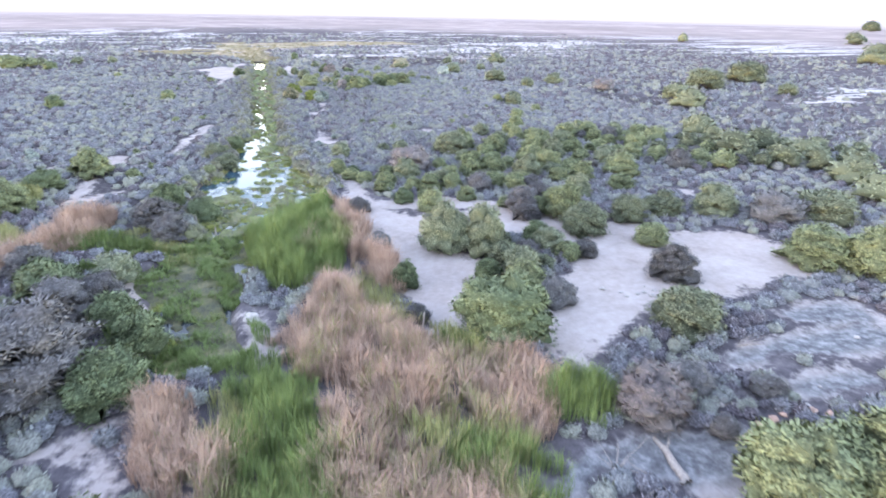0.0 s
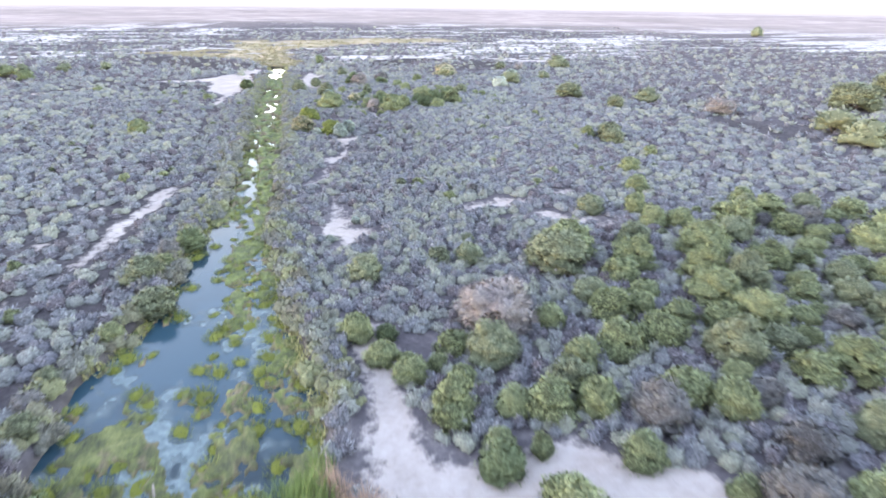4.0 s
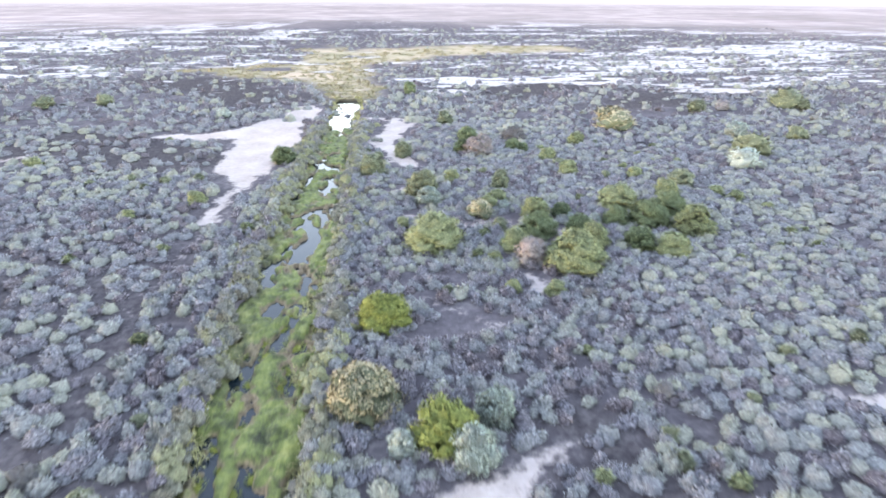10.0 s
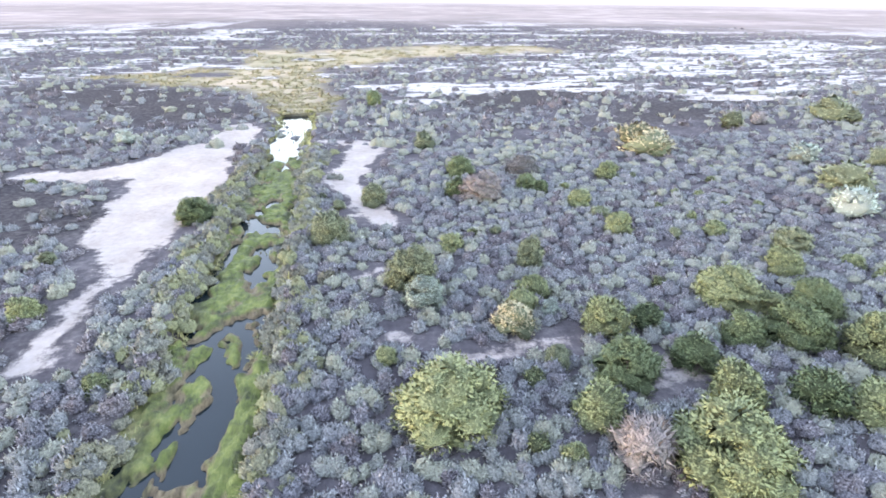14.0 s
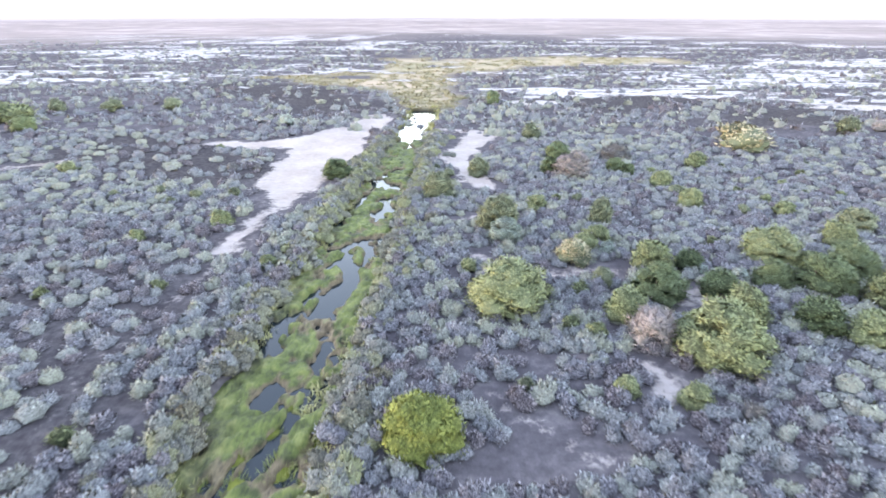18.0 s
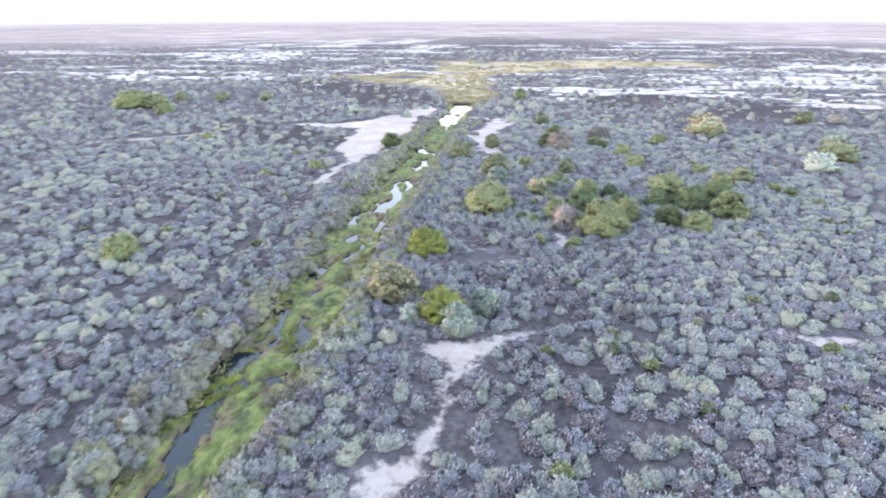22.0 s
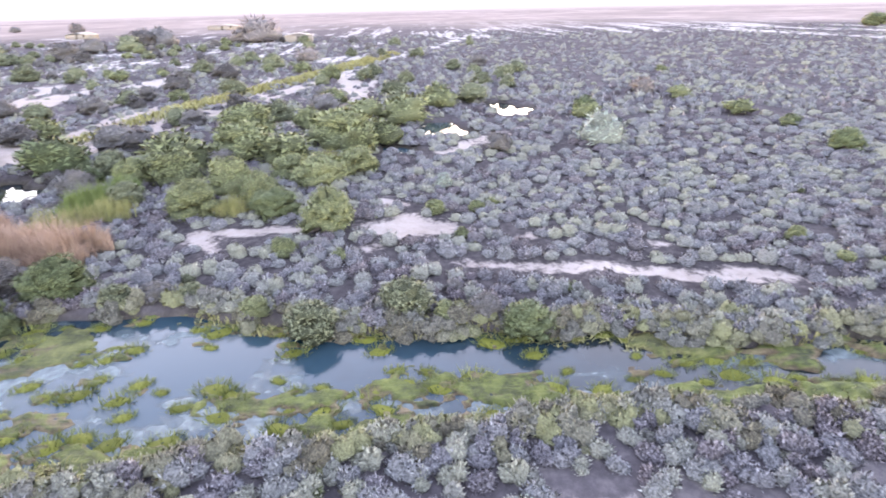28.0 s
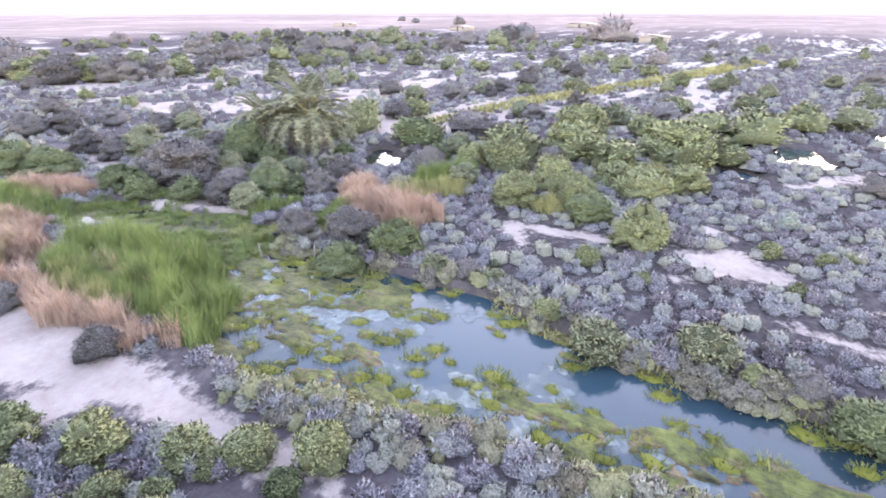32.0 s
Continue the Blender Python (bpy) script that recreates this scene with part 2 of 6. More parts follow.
DRY_REEDS = [
    ([(0.1, -3.4, 0.5), (0.5, -7, 0.7), (0.7, -11, 0.9), (1.1, -15, 1.0), (1.2, -18, 0.8)], 1.7),
    ([(-1.8, -17.3, 1.3), (-1.9, -20.5, 2.0), (-0.9, -24, 2.8), (0.6, -26.6, 2.6)], 1.5), ([(4.3, -27, 1.6), (3.5, -29.6, 1.3), (2.2, -29.4, 1.0)], 1.5),
    ([(-2.2, -27.8, 1.5), (-2.9, -30.5, 1.7), (-0.6, -33, 2.4)], 1.5), ([(-4.3, -21.6, 0.5), (-4.0, -24.2, 0.8)], 1.4),
    ([(-2.4, -8.5, 0.6), (-2.6, -12, 0.7)], 1.6), ([(-9.1, -25, 1.0), (-8.7, -27.3, 1.2), (-7.3, -29.4, 1.3)], 1.7),
    ([(-19, -9.0, 1.4), (-16.4, -6.4, 1.9), (-16.6, -2.6, 1.7)], 1.7),
]


def reeds_at(x, y):
    return np.max([chain(x, y, beads) for beads, tall in GREEN_REEDS + MIX_REEDS + DRY_REEDS], axis=0)


def pans_at(x, y):
    wx, wy = x + (fbm(x / 4, y / 4, 75) - 0.5) * 5, y + (fbm(x / 4, y / 4, 76) - 0.5) * 3
    return np.max([chain(wx, wy, beads) for beads in PANS], axis=0)


def marsh_at(x, y):
    loose = step(132, 165, y)
    wx, wy = x + (fbm(x / 9, y / 9, 77) - 0.5) * (2 + 16 * loose), y + (fbm(x / 9, y / 9, 78) - 0.5) * 12 * loose
    return np.minimum(np.max([chain(wx, wy, beads) for beads in MARSH], axis=0), -3 * pans_at(x, y))


def burnt_at(x, y):
    wx, wy = x + (fbm(x / 6, y / 6, 87) - 0.5) * 12, y + (fbm(x / 6, y / 6, 88) - 0.5) * 12
    west = 0.75 * step(-6, -10, wx) * step(-60, -30, wx) * step(-14, 0, wy) * step(90, 60, wy)
    return np.maximum(west, np.max([step(-3, 3, chain(wx, wy, beads)) for beads in BURNT], axis=0))


def sand_at(x, y):
    x, y = np.asarray(x, float), np.asarray(y, float)
    wx = x + (fbm(x * 0.55, y * 0.55, 11) - 0.5) * 2.4
    wy = y + (fbm(x * 0.55, y * 0.55, 21) - 0.5) * 2.4
    s = np.full(x.shape, -1e3)
    for beads in BARE:
        s = np.maximum(s, chain(wx, wy, beads))
    # pale crust between the bushes of the south-western plain
    crusted = step(-24, -38, x) * step(20, 4, y)
    s = np.maximum(s, (fbm(x / 10, y / 6, 121) - 0.54) * 15 * crusted - (1 - crusted) * 5)
    out = step(122, 150, y) + step(60, 90, np.abs(x))
    s = s - np.clip(out, 0, 1) * 22 * np.maximum(fbm(x / 8, y / 3.5, 35) - 0.40, -0.05)
    s = np.maximum(s, chain(x + (vnoise(y * 0.2, x * 0.2, 3) - 0.5), y, ROAD))
    # streaks of salt far out on the plain
    far = step(122, 160, y) + step(112, 130, y) * step(4, 14, x) * 0.85 + step(150, 230, np.abs(x)) * step(-60, 40, y)
    streak = fbm(x / 30, y / 4.2, 31) * 0.5 + fbm(x / 90, y / 40, 33) * 0.3 + fbm(x / 7, y / 3, 37) * 0.2
    s = np.maximum(s, (streak - 0.53 + 0.05 * step(20, 70, x) * step(400, 150, y)) * 30 * np.clip(far, 0, 1) * step(520, 300, np.hypot(x, y)) - (1 - np.clip(far, 0, 1)) * 5)
    return np.maximum(s - 5 * step(-3, 3, marsh_at(x, y)) * step(0.62, 0.52, fbm(x / 14, y / 5, 39)), pans_at(x, y))


def channel_at(x, y):
    w, e = banks(y)
    inside = np.minimum(x - w, e - x)
    inside = np.where(y < -12, -5.0, inside)
    inside = np.minimum(inside, np.interp(y, (-13, -11, 123, 126), (-3, 1, 1.5, -3)))
    slough = chain(x + (vnoise(x * 0.5, y * 0.5, 44) - 0.5) * 1.5, y, [(-7, -9, 2.4), (-9, -12.5, 2.7), (-8.7, -17, 2.1), (-8.3, -21.5, 1.4)])
    inside = np.maximum(inside, slough)
    return np.maximum(inside, chain(x, y, [(-13, -8, 1.2), (-9, -9, 1.6)]))


def pools_at(x, y):
    wx, wy = x + (fbm(x * 0.8, y * 0.8, 41) - 0.5) * 1.6, y + (fbm(x * 0.8, y * 0.8, 51) - 0.5) * 1.6
    return np.max([chain(wx, wy, beads) for beads in POOLS], axis=0)


WATER_Z = -0.30


def ground_z(x, y):
    x, y = np.asarray(x, float), np.asarray(y, float)
    near = step(400, 100, np.hypot(x, y))
    z = (fbm(x * 0.12, y * 0.12, 61) - 0.5) * 0.35 * near + (fbm(x * 0.9, y * 0.9, 71) - 0.5) * 0.10 * near
    c = channel_at(x, y)
    z = z * step(2.5, -0.2, c) - 0.75 * step(-0.6, 0.7, c) + 0.16 * step(-1.6, -0.7, c) * step(-0.2, -0.6, c)
    z = z - 0.55 * step(-0.7, 0.5, pools_at(x, y))
    sand = step(-0.3, 0.5, sand_at(x, y))
    return z - 0.06 * sand


# ---- materials ----
class Nodes:
    """Small builder for node materials."""

    def __init__(self, name):
        self.mat = bpy.data.materials.new(name)
        self.mat.use_nodes = True
        self.tree = self.mat.node_tree
        self.bsdf = self.tree.nodes["Principled BSDF"]

    def add(self, kind, **values):
        node = self.tree.nodes.new(kind)
        for key, value in values.items():
            node.inputs[key.replace("_", " ")].default_value = value
        return node

    def link(self, a, b):
        self.tree.links.new(a, b)

    def coords(self):
        return self.add("ShaderNodeTexCoord").outputs["Object"]

    def noise(self, scale, detail=4, where=None, rough=0.6):
        node = self.add("ShaderNodeTexNoise", Scale=scale, Detail=detail, Roughness=rough)
        self.link(where or self.coords(), node.inputs["Vector"])
        return node.outputs["Fac"]

    def ramp(self, fac, stops):
        node = self.add("ShaderNodeValToRGB")
        els = node.color_ramp.elements
        while len(els) < len(stops):
            els.new(0.5)
        for el, (at, colour) in zip(els, stops):
            el.position, el.color = at, (*colour, 1)
        self.link(fac, node.inputs["Fac"])
        return node.outputs["Color"]

    def mix(self, fac, a, b, blend="MIX"):
        node = self.tree.nodes.new("ShaderNodeMix")
        node.data_type, node.blend_type = "RGBA", blend
        for at, value in ((0, fac), (6, a), (7, b)):
            if isinstance(value, (int, float)):
                node.inputs[at].default_value = value
            elif isinstance(value, tuple):
                node.inputs[at].default_value = (*value, 1)
            else:
                self.link(value, node.inputs[at])
        return node.outputs[2]

    def math(self, op, a, b):
        node = self.tree.nodes.new("ShaderNodeMath")
        node.operation = op
        for at, value in ((0, a), (1, b)):
            if isinstance(value, (int, float)):
                node.inputs[at].default_value = value
            else:
                self.link(value, node.inputs[at])
        return node.outputs[0]

    def attr(self, name):
        node = self.tree.nodes.new("ShaderNodeAttribute")
        node.attribute_name = name
        return node.outputs["Fac"]

    def rnd(self):
        return self.tree.nodes.new("ShaderNodeObjectInfo").outputs["Random"]

    def island(self):
        return self.tree.nodes.new("ShaderNodeNewGeometry").outputs["Random Per Island"]

    def bump(self, height, strength, distance):
        node = self.add("ShaderNodeBump", Strength=strength, Distance=distance)
        self.link(height, node.inputs["Height"])
        self.link(node.outputs[0], self.bsdf.inputs["Normal"])

    def done(self, colour, rough=0.85, spec=0.3):
        if isinstance(colour, tuple):
            self.bsdf.inputs["Base Color"].default_value = (*colour, 1)
        else:
            self.link(colour, self.bsdf.inputs["Base Color"])
        self.bsdf.inputs["Roughness"].default_value = rough
        self.bsdf.inputs["Specular IOR Level"].default_value = spec
        return self.mat


def foliage(name, dark, mid, light, hues=None, by_tone=False):
    """Leaves: colour by plant, by leaf clump and by fine noise."""
    n = Nodes(name)
    fac = n.math("ADD", n.math("MULTIPLY", n.island(), 0.45), n.math("MULTIPLY", n.attr("tone") if by_tone else n.rnd(), 0.55))
    colour = n.ramp(fac, [(0.08, dark), (0.5, mid), (0.92, light)])
    if hues:
        colour = n.mix(1.0, colour, n.ramp(n.attr("tone"), hues), "MULTIPLY")
    return n.done(colour, 0.75, 0.2)


def bark(name, dark, light):
    n = Nodes(name)
    grain = n.noise(14, 6)
    n.bump(grain, 0.5, 0.03)
    return n.done(n.ramp(grain, [(0.3, dark), (0.7, light)]), 0.9, 0.1)


def make_ground_material():
    n = Nodes("desert_soil")
    at = n.coords()
    fine, mid, big = n.noise(2.2, 8, at, 0.7), n.noise(0.35, 6, at), n.noise(0.045, 5, at)
    soil = n.ramp(n.math("ADD", n.math("MULTIPLY", fine, 0.5), n.math("MULTIPLY", mid, 0.5)),
                  [(0.34, (0.049, 0.044, 0.05)), (0.5, (0.09, 0.081, 0.089)), (0.66, (0.172, 0.156, 0.159))])
    soil = n.mix(n.math("MULTIPLY", n.attr("burnt"), 0.8), soil, n.ramp(fine, [(0.35, (0.025, 0.022, 0.024)), (0.7, (0.10, 0.09, 0.09))]))
    sand = n.ramp(n.math("ADD", n.math("MULTIPLY", fine, 0.45), n.math("MULTIPLY", mid, 0.55)),
                  [(0.32, (0.247, 0.206, 0.19)), (0.5, (0.333, 0.287, 0.27)), (0.68, (0.41, 0.367, 0.352))])
    grit = n.math("SUBTRACT", n.math("ADD", n.attr("sand"), n.math("MULTIPLY", fine, 1.3)), 0.65)
    crust = n.add("ShaderNodeMapping")
    crust.inputs["Scale"].default_value = (0.35, 1.0, 1.0)
    n.link(at, crust.inputs["Vector"])
    gaps = n.math("SUBTRACT", n.math("MULTIPLY", n.noise(0.42, 6, crust.outputs[0], 0.72), 5.0), 2.25)
    grit = n.math("SUBTRACT", grit, n.math("MULTIPLY", gaps, n.attr("salt")))
    edge = n.ramp(grit, [(0.34, (0, 0, 0)), (0.66, (1, 1, 1))])
    salt = n.ramp(fine, [(0.35, (0.31, 0.288, 0.284)), (0.65, (0.47, 0.445, 0.44))])
    cinder = n.ramp(fine, [(0.35, (0.075, 0.075, 0.08)), (0.5, (0.14, 0.143, 0.15)), (0.66, (0.26, 0.26, 0.266))])
    colour = n.mix(edge, soil, n.mix(n.attr("ash"), n.mix(n.attr("salt"), sand, salt), cinder))
    marsh = n.ramp(n.math("ADD", n.math("MULTIPLY", n.noise(0.16, 6, at), 0.5), n.math("MULTIPLY", big, 0.5)),
                   [(0.36, (0.20, 0.185, 0.122)), (0.5, (0.285, 0.24, 0.17)), (0.62, (0.37, 0.29, 0.222))])
    colour = n.mix(n.attr("marsh"), colour, marsh)
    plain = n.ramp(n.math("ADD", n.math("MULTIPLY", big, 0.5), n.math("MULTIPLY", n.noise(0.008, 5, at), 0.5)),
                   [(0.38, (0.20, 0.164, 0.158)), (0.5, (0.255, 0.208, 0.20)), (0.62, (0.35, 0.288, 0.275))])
    # beyond about 1 km the plain is paled: haze painted into its colour
    colour = n.mix(n.attr("plain"), colour, n.mix(n.attr("far_haze"), plain, (0.40, 0.335, 0.33)))
    mud = n.ramp(fine, [(0.3, (0.035, 0.03, 0.022)), (0.7, (0.09, 0.075, 0.05))])
    colour = n.mix(n.attr("mud"), colour, mud)
    n.bump(n.math("ADD", fine, n.math("MULTIPLY", n.noise(9, 6, at), 0.4)), 0.7, 0.12)
    return n.done(colour, 0.95, 0.0)


def make_water_material():
    """Clear and dark up the stream; where it widens, blue sky reflection is painted into the colour."""
    n = Nodes("still_water")
    at = n.coords()
    ends = n.add("ShaderNodeSeparateXYZ")
    n.link(at, ends.inputs[0])
    where = n.math("ADD", n.math("MULTIPLY", ends.outputs[1], 0.02), n.math("MULTIPLY", n.noise(0.3, 4, at), 0.3))
    # dark stops: the water itself; blue stops: painted reflection of the sky
    murk_and_sky = n.ramp(where, [(0.06, (0.006, 0.014, 0.018)), (0.24, (0.017, 0.049, 0.07)), (0.40, (0.017, 0.049, 0.07)), (0.62, (0.006, 0.013, 0.017))])
    n.bump(n.noise(1.1, 3, at), 0.06, 0.05)
    n.bsdf.inputs["IOR"].default_value = 1.40
    return n.done(murk_and_sky, 0.04, 0.5)


SCRUB_HUES = [(0.20, (1.02, 0.93, 1.0)), (0.36, (0.94, 0.95, 1.05)), (0.56, (0.91, 0.975, 1.0)), (0.76, (0.97, 1.02, 0.83))]
BANK_HUES = [(0.25, (1.06, 0.97, 0.92)), (0.42, (0.98, 1.0, 1.2)), (0.58, (1.02, 0.98, 0.93)), (0.75, (0.98, 1.0, 0.74))]
M_GROUND, M_WATER = make_ground_material(), make_water_material()
M_SALT = foliage("saltbush_leaf", (0.20, 0.196, 0.196), (0.295, 0.291, 0.29), (0.40, 0.396, 0.394), SCRUB_HUES, True)


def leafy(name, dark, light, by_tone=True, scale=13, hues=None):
    """The leafy mass of a shrub: small leaves and painted shade in the gaps between them, by noise and relief."""
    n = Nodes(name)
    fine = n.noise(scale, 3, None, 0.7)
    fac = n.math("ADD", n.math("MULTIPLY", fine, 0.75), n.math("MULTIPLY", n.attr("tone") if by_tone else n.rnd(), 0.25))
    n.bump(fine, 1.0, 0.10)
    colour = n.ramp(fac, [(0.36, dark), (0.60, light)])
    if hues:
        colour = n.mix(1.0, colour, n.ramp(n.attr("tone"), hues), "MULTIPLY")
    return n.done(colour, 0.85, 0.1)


# darker than the leaf sprays: shade inside the shrub put into the colour
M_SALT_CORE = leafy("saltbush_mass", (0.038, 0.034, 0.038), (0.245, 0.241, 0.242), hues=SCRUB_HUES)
# bank shrubs likewise: the dark end is painted shade between the leaves
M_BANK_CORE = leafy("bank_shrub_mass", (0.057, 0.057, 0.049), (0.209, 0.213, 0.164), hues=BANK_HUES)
M_SEDGE_CORE = leafy("sedge_mass", (0.14, 0.13, 0.075), (0.235, 0.203, 0.13))
# inside of the dry bushes, coloured dark for the shade among the twigs
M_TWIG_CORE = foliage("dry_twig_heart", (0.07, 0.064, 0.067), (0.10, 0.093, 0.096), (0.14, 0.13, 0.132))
M_BANK = foliage("bank_shrub_leaf", (0.162, 0.167, 0.126), (0.239, 0.245, 0.184), (0.315, 0.320, 0.248), BANK_HUES, by_tone=True)
M_GREEN = foliage("green_leaf", (0.094, 0.129, 0.070), (0.129, 0.170, 0.094), (0.152, 0.189, 0.108))
M_YELLOW = foliage("yellow_green_leaf", (0.156, 0.187, 0.099), (0.209, 0.244, 0.131), (0.239, 0.270, 0.149))
M_OLIVE = foliage("olive_leaf", (0.145, 0.169, 0.111), (0.197, 0.224, 0.150), (0.230, 0.257, 0.172))
M_DEAD = foliage("dry_twig", (0.15, 0.128, 0.13), (0.23, 0.20, 0.202), (0.32, 0.285, 0.285))
M_PALE = foliage("silver_green_leaf", (0.194, 0.250, 0.220), (0.280, 0.352, 0.316), (0.378, 0.450, 0.408))
M_GREY = foliage("grey_green_leaf", (0.105, 0.103, 0.108), (0.156, 0.154, 0.158), (0.222, 0.218, 0.220))
M_BARK = bark("bark", (0.05, 0.04, 0.035), (0.16, 0.13, 0.11))


# ---- meshes from arrays ----
def quads_mesh(name, verts, faces, materials=(), index=None, normals=None, **attrs):
    """A mesh from numpy arrays of corners, four a face (a fourth of -1: a triangle), with point attributes."""
    me = bpy.data.meshes.new(name)
    me.vertices.add(len(verts))
    me.vertices.foreach_set("co", np.ascontiguousarray(verts, np.float32).ravel())
    corners = np.ascontiguousarray(faces, np.int32)
    sides = 4 - (corners[:, 3] < 0)
    corners = corners.ravel()[corners.ravel() >= 0]
    me.loops.add(len(corners))
    me.loops.foreach_set("vertex_index", corners)
    me.polygons.add(len(faces))
    me.polygons.foreach_set("loop_start", np.concatenate([[0], np.cumsum(sides)[:-1]]).astype(np.int32))
    for m in materials:
        me.materials.append(m)
    if index is not None:
        me.polygons.foreach_set("material_index", np.ascontiguousarray(index, np.int32))
    for key, values in attrs.items():
        me.attributes.new(key, "FLOAT", "POINT").data.foreach_set("value", np.ascontiguousarray(values, np.float32))
    me.update(calc_edges=True)
    if normals is not None:
        me.polygons.foreach_set("use_smooth", np.ones(len(faces), bool))
        me.normals_split_custom_set_from_vertices(np.ascontiguousarray(normals, np.float32))
    return me


def unit(v):
    return v / np.maximum(np.linalg.norm(v, axis=-1, keepdims=True), 1e-9)


def blades(base, way, length, width, rng, bend=0.25):
    """One slender leaf spray for each base point: a triangle with a foot and a tip."""
    n = len(base)
    side = unit(np.cross(way, rng.normal(size=(n, 3))))
    out = unit(np.cross(side, way))
    tip = base + way * length[:, None] + out * (length * bend * rng.normal(size=n))[:, None]
    half = side * (width * 0.5)[:, None]
    f = np.full((n, 4), -1)
    f[:, :3] = np.arange(3 * n).reshape(-1, 3)
    return np.stack([base - half, base + half, tip], 1).reshape(-1, 3), f


def moved(f, by):
    """Faces whose corners count on from by; the -1 of a triangle stays."""
    return np.where(f < 0, -1, f + by)


def joined(pieces):
    vs, fs, at = [], [], 0
    for v, f in pieces:
        vs.append(v), fs.append(moved(f, at))
        at += len(v)
    return np.concatenate(vs), np.concatenate(fs)


ROUND = ((0.86, 0.0), (1.0, 0.34), (0.74, 0.78), (0.08, 1.0))


def dome(rx, rz, seg, rng, lift=0.0, rings=ROUND):
    """A low lumpy dome of quads, open below: the leafy mass of a shrub."""
    v = []
    for r, h in rings:
        for k in range(seg):
            a = 2 * math.pi * (k + rng.uniform(-0.25, 0.25)) / seg
            q = rx * r * rng.uniform(0.78, 1.18)
            v.append((q * math.cos(a), q * math.sin(a), lift + rz * h * rng.uniform(0.86, 1.12)))
    f = [(i * seg + k, i * seg + (k + 1) % seg, (i + 1) * seg + (k + 1) % seg, (i + 1) * seg + k) for i in range(len(rings) - 1) for k in range(seg)]
    return np.array(v), np.array(f)


def turned_out(v, f, normals):
    """The faces, wound so that each looks the way its soft normals point."""
    flat = np.cross(v[f[:, 1]] - v[f[:, 0]], v[f[:, 2]] - v[f[:, 0]])
    back = (flat * normals[f[:, :3]].mean(1)).sum(-1) < 0
    f = f.copy()
    swap = f[back]
    swap[:, [0, 2]] = swap[:, [2, 0]]
    f[back] = swap
    return f


def shrub_template(seed, leaves, radius=0.55, height=0.6, leaf=0.16, seg=6, stems=4, rings=ROUND):
    """A low irregular shrub: a few leafy mounds grown together, with leaf sprays all over. The first faces are the mounds."""
    rng = np.random.default_rng(seed)
    heart, mounds = [], []
    for k in range(stems):
        a, far = k * 2.4 + rng.uniform(0, 1.2), radius * (0.0 if k == 0 else rng.uniform(0.4, 0.75))
        r, h = radius * (rng.uniform(0.5, 0.75) if stems > 1 else 0.9), height * rng.uniform(0.55, 1.05) * (1 if k == 0 else 0.8)
        c = np.array([far * math.cos(a), far * math.sin(a), 0])
        v, f = dome(r * 0.92, h * 0.9, seg, rng, 0.0, rings)
        heart.append((v + c, f))
        mounds.append((c, r, h))
    cv, cf = joined(heart)
    own = rng.integers(0, stems, leaves)
    c, r, h = (np.array([m[k] for m in mounds])[own] for k in range(3))
    d = unit(rng.normal(size=(leaves, 3)) + (0, 0, 0.6))
    d[:, 2] = np.abs(d[:, 2])
    p = c + d * np.stack([r, r, h], 1) * rng.uniform(0.84, 1.04, (leaves, 1))
    way = unit(d + (0, 0, 0.45) + rng.normal(size=(leaves, 3)) * 0.28)
    size = leaf * rng.uniform(0.55, 1.4, leaves)
    lv, lf = blades(p, way, size, size * rng.uniform(0.30, 0.55, leaves), rng)
    v = np.concatenate([cv, lv])
    mid = np.concatenate([np.repeat(np.array([m[0] for m in mounds]), len(rings) * seg, 0), np.repeat(c, 3, 0)])
    soft = unit(unit(v - mid + (0, 0, 0.05)) * 0.8 + (0, 0, 0.25) + np.concatenate([np.zeros_like(cv), np.repeat(rng.normal(size=(leaves, 3)) * 0.2, 3, 0)]))
    return v, turned_out(v, np.concatenate([cf, moved(lf, len(cv))]), soft), len(cf), soft


def scatter(name, spots, sizes, templates, materials, rng, squash=(0.75, 1.2)):
    """Many small plants in one mesh: templates turned, scaled and set down on their spots (x, y, z)."""
    vs, ns, fs, ms, tones, at = [], [], [], [], [], 0
    pick = rng.integers(0, len(templates), len(spots))
    for k, (tv, tf, core, tn) in enumerate(templates):
        mine = np.nonzero(pick == k)[0]
        if not len(mine):
            continue
        a = rng.uniform(0, 2 * np.pi, len(mine))
        c, s, sc = np.cos(a)[:, None], np.sin(a)[:, None], sizes[mine][:, None]
        hz = sc * rng.uniform(*squash, (len(mine), 1))
        x, y, z = tv[:, 0] * sc, tv[:, 1] * sc, tv[:, 2] * hz
        v = np.stack([x * c - y * s, x * s + y * c, z], -1) + spots[mine][:, None, :]
        vs.append(v.reshape(-1, 3))
        ns.append(np.stack([tn[:, 0] * c - tn[:, 1] * s, tn[:, 0] * s + tn[:, 1] * c, np.broadcast_to(tn[:, 2], (len(mine), len(tn)))], -1).reshape(-1, 3))
        fs.append(moved(tf[None], (np.arange(len(mine)) * len(tv))[:, None, None] + at).reshape(-1, 4))
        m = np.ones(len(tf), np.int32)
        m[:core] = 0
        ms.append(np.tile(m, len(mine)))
        tones.append(np.repeat(rng.uniform(0, 1, len(mine)) * 0.6 + 0.4 * fbm(spots[mine, 0] * 0.15, spots[mine, 1] * 0.15, 91), len(tv)))
        at += len(tv) * len(mine)
    me = quads_mesh(name, np.concatenate(vs), np.concatenate(fs), materials, np.concatenate(ms), np.concatenate(ns), tone=np.concatenate(tones))
    return new(name, me)


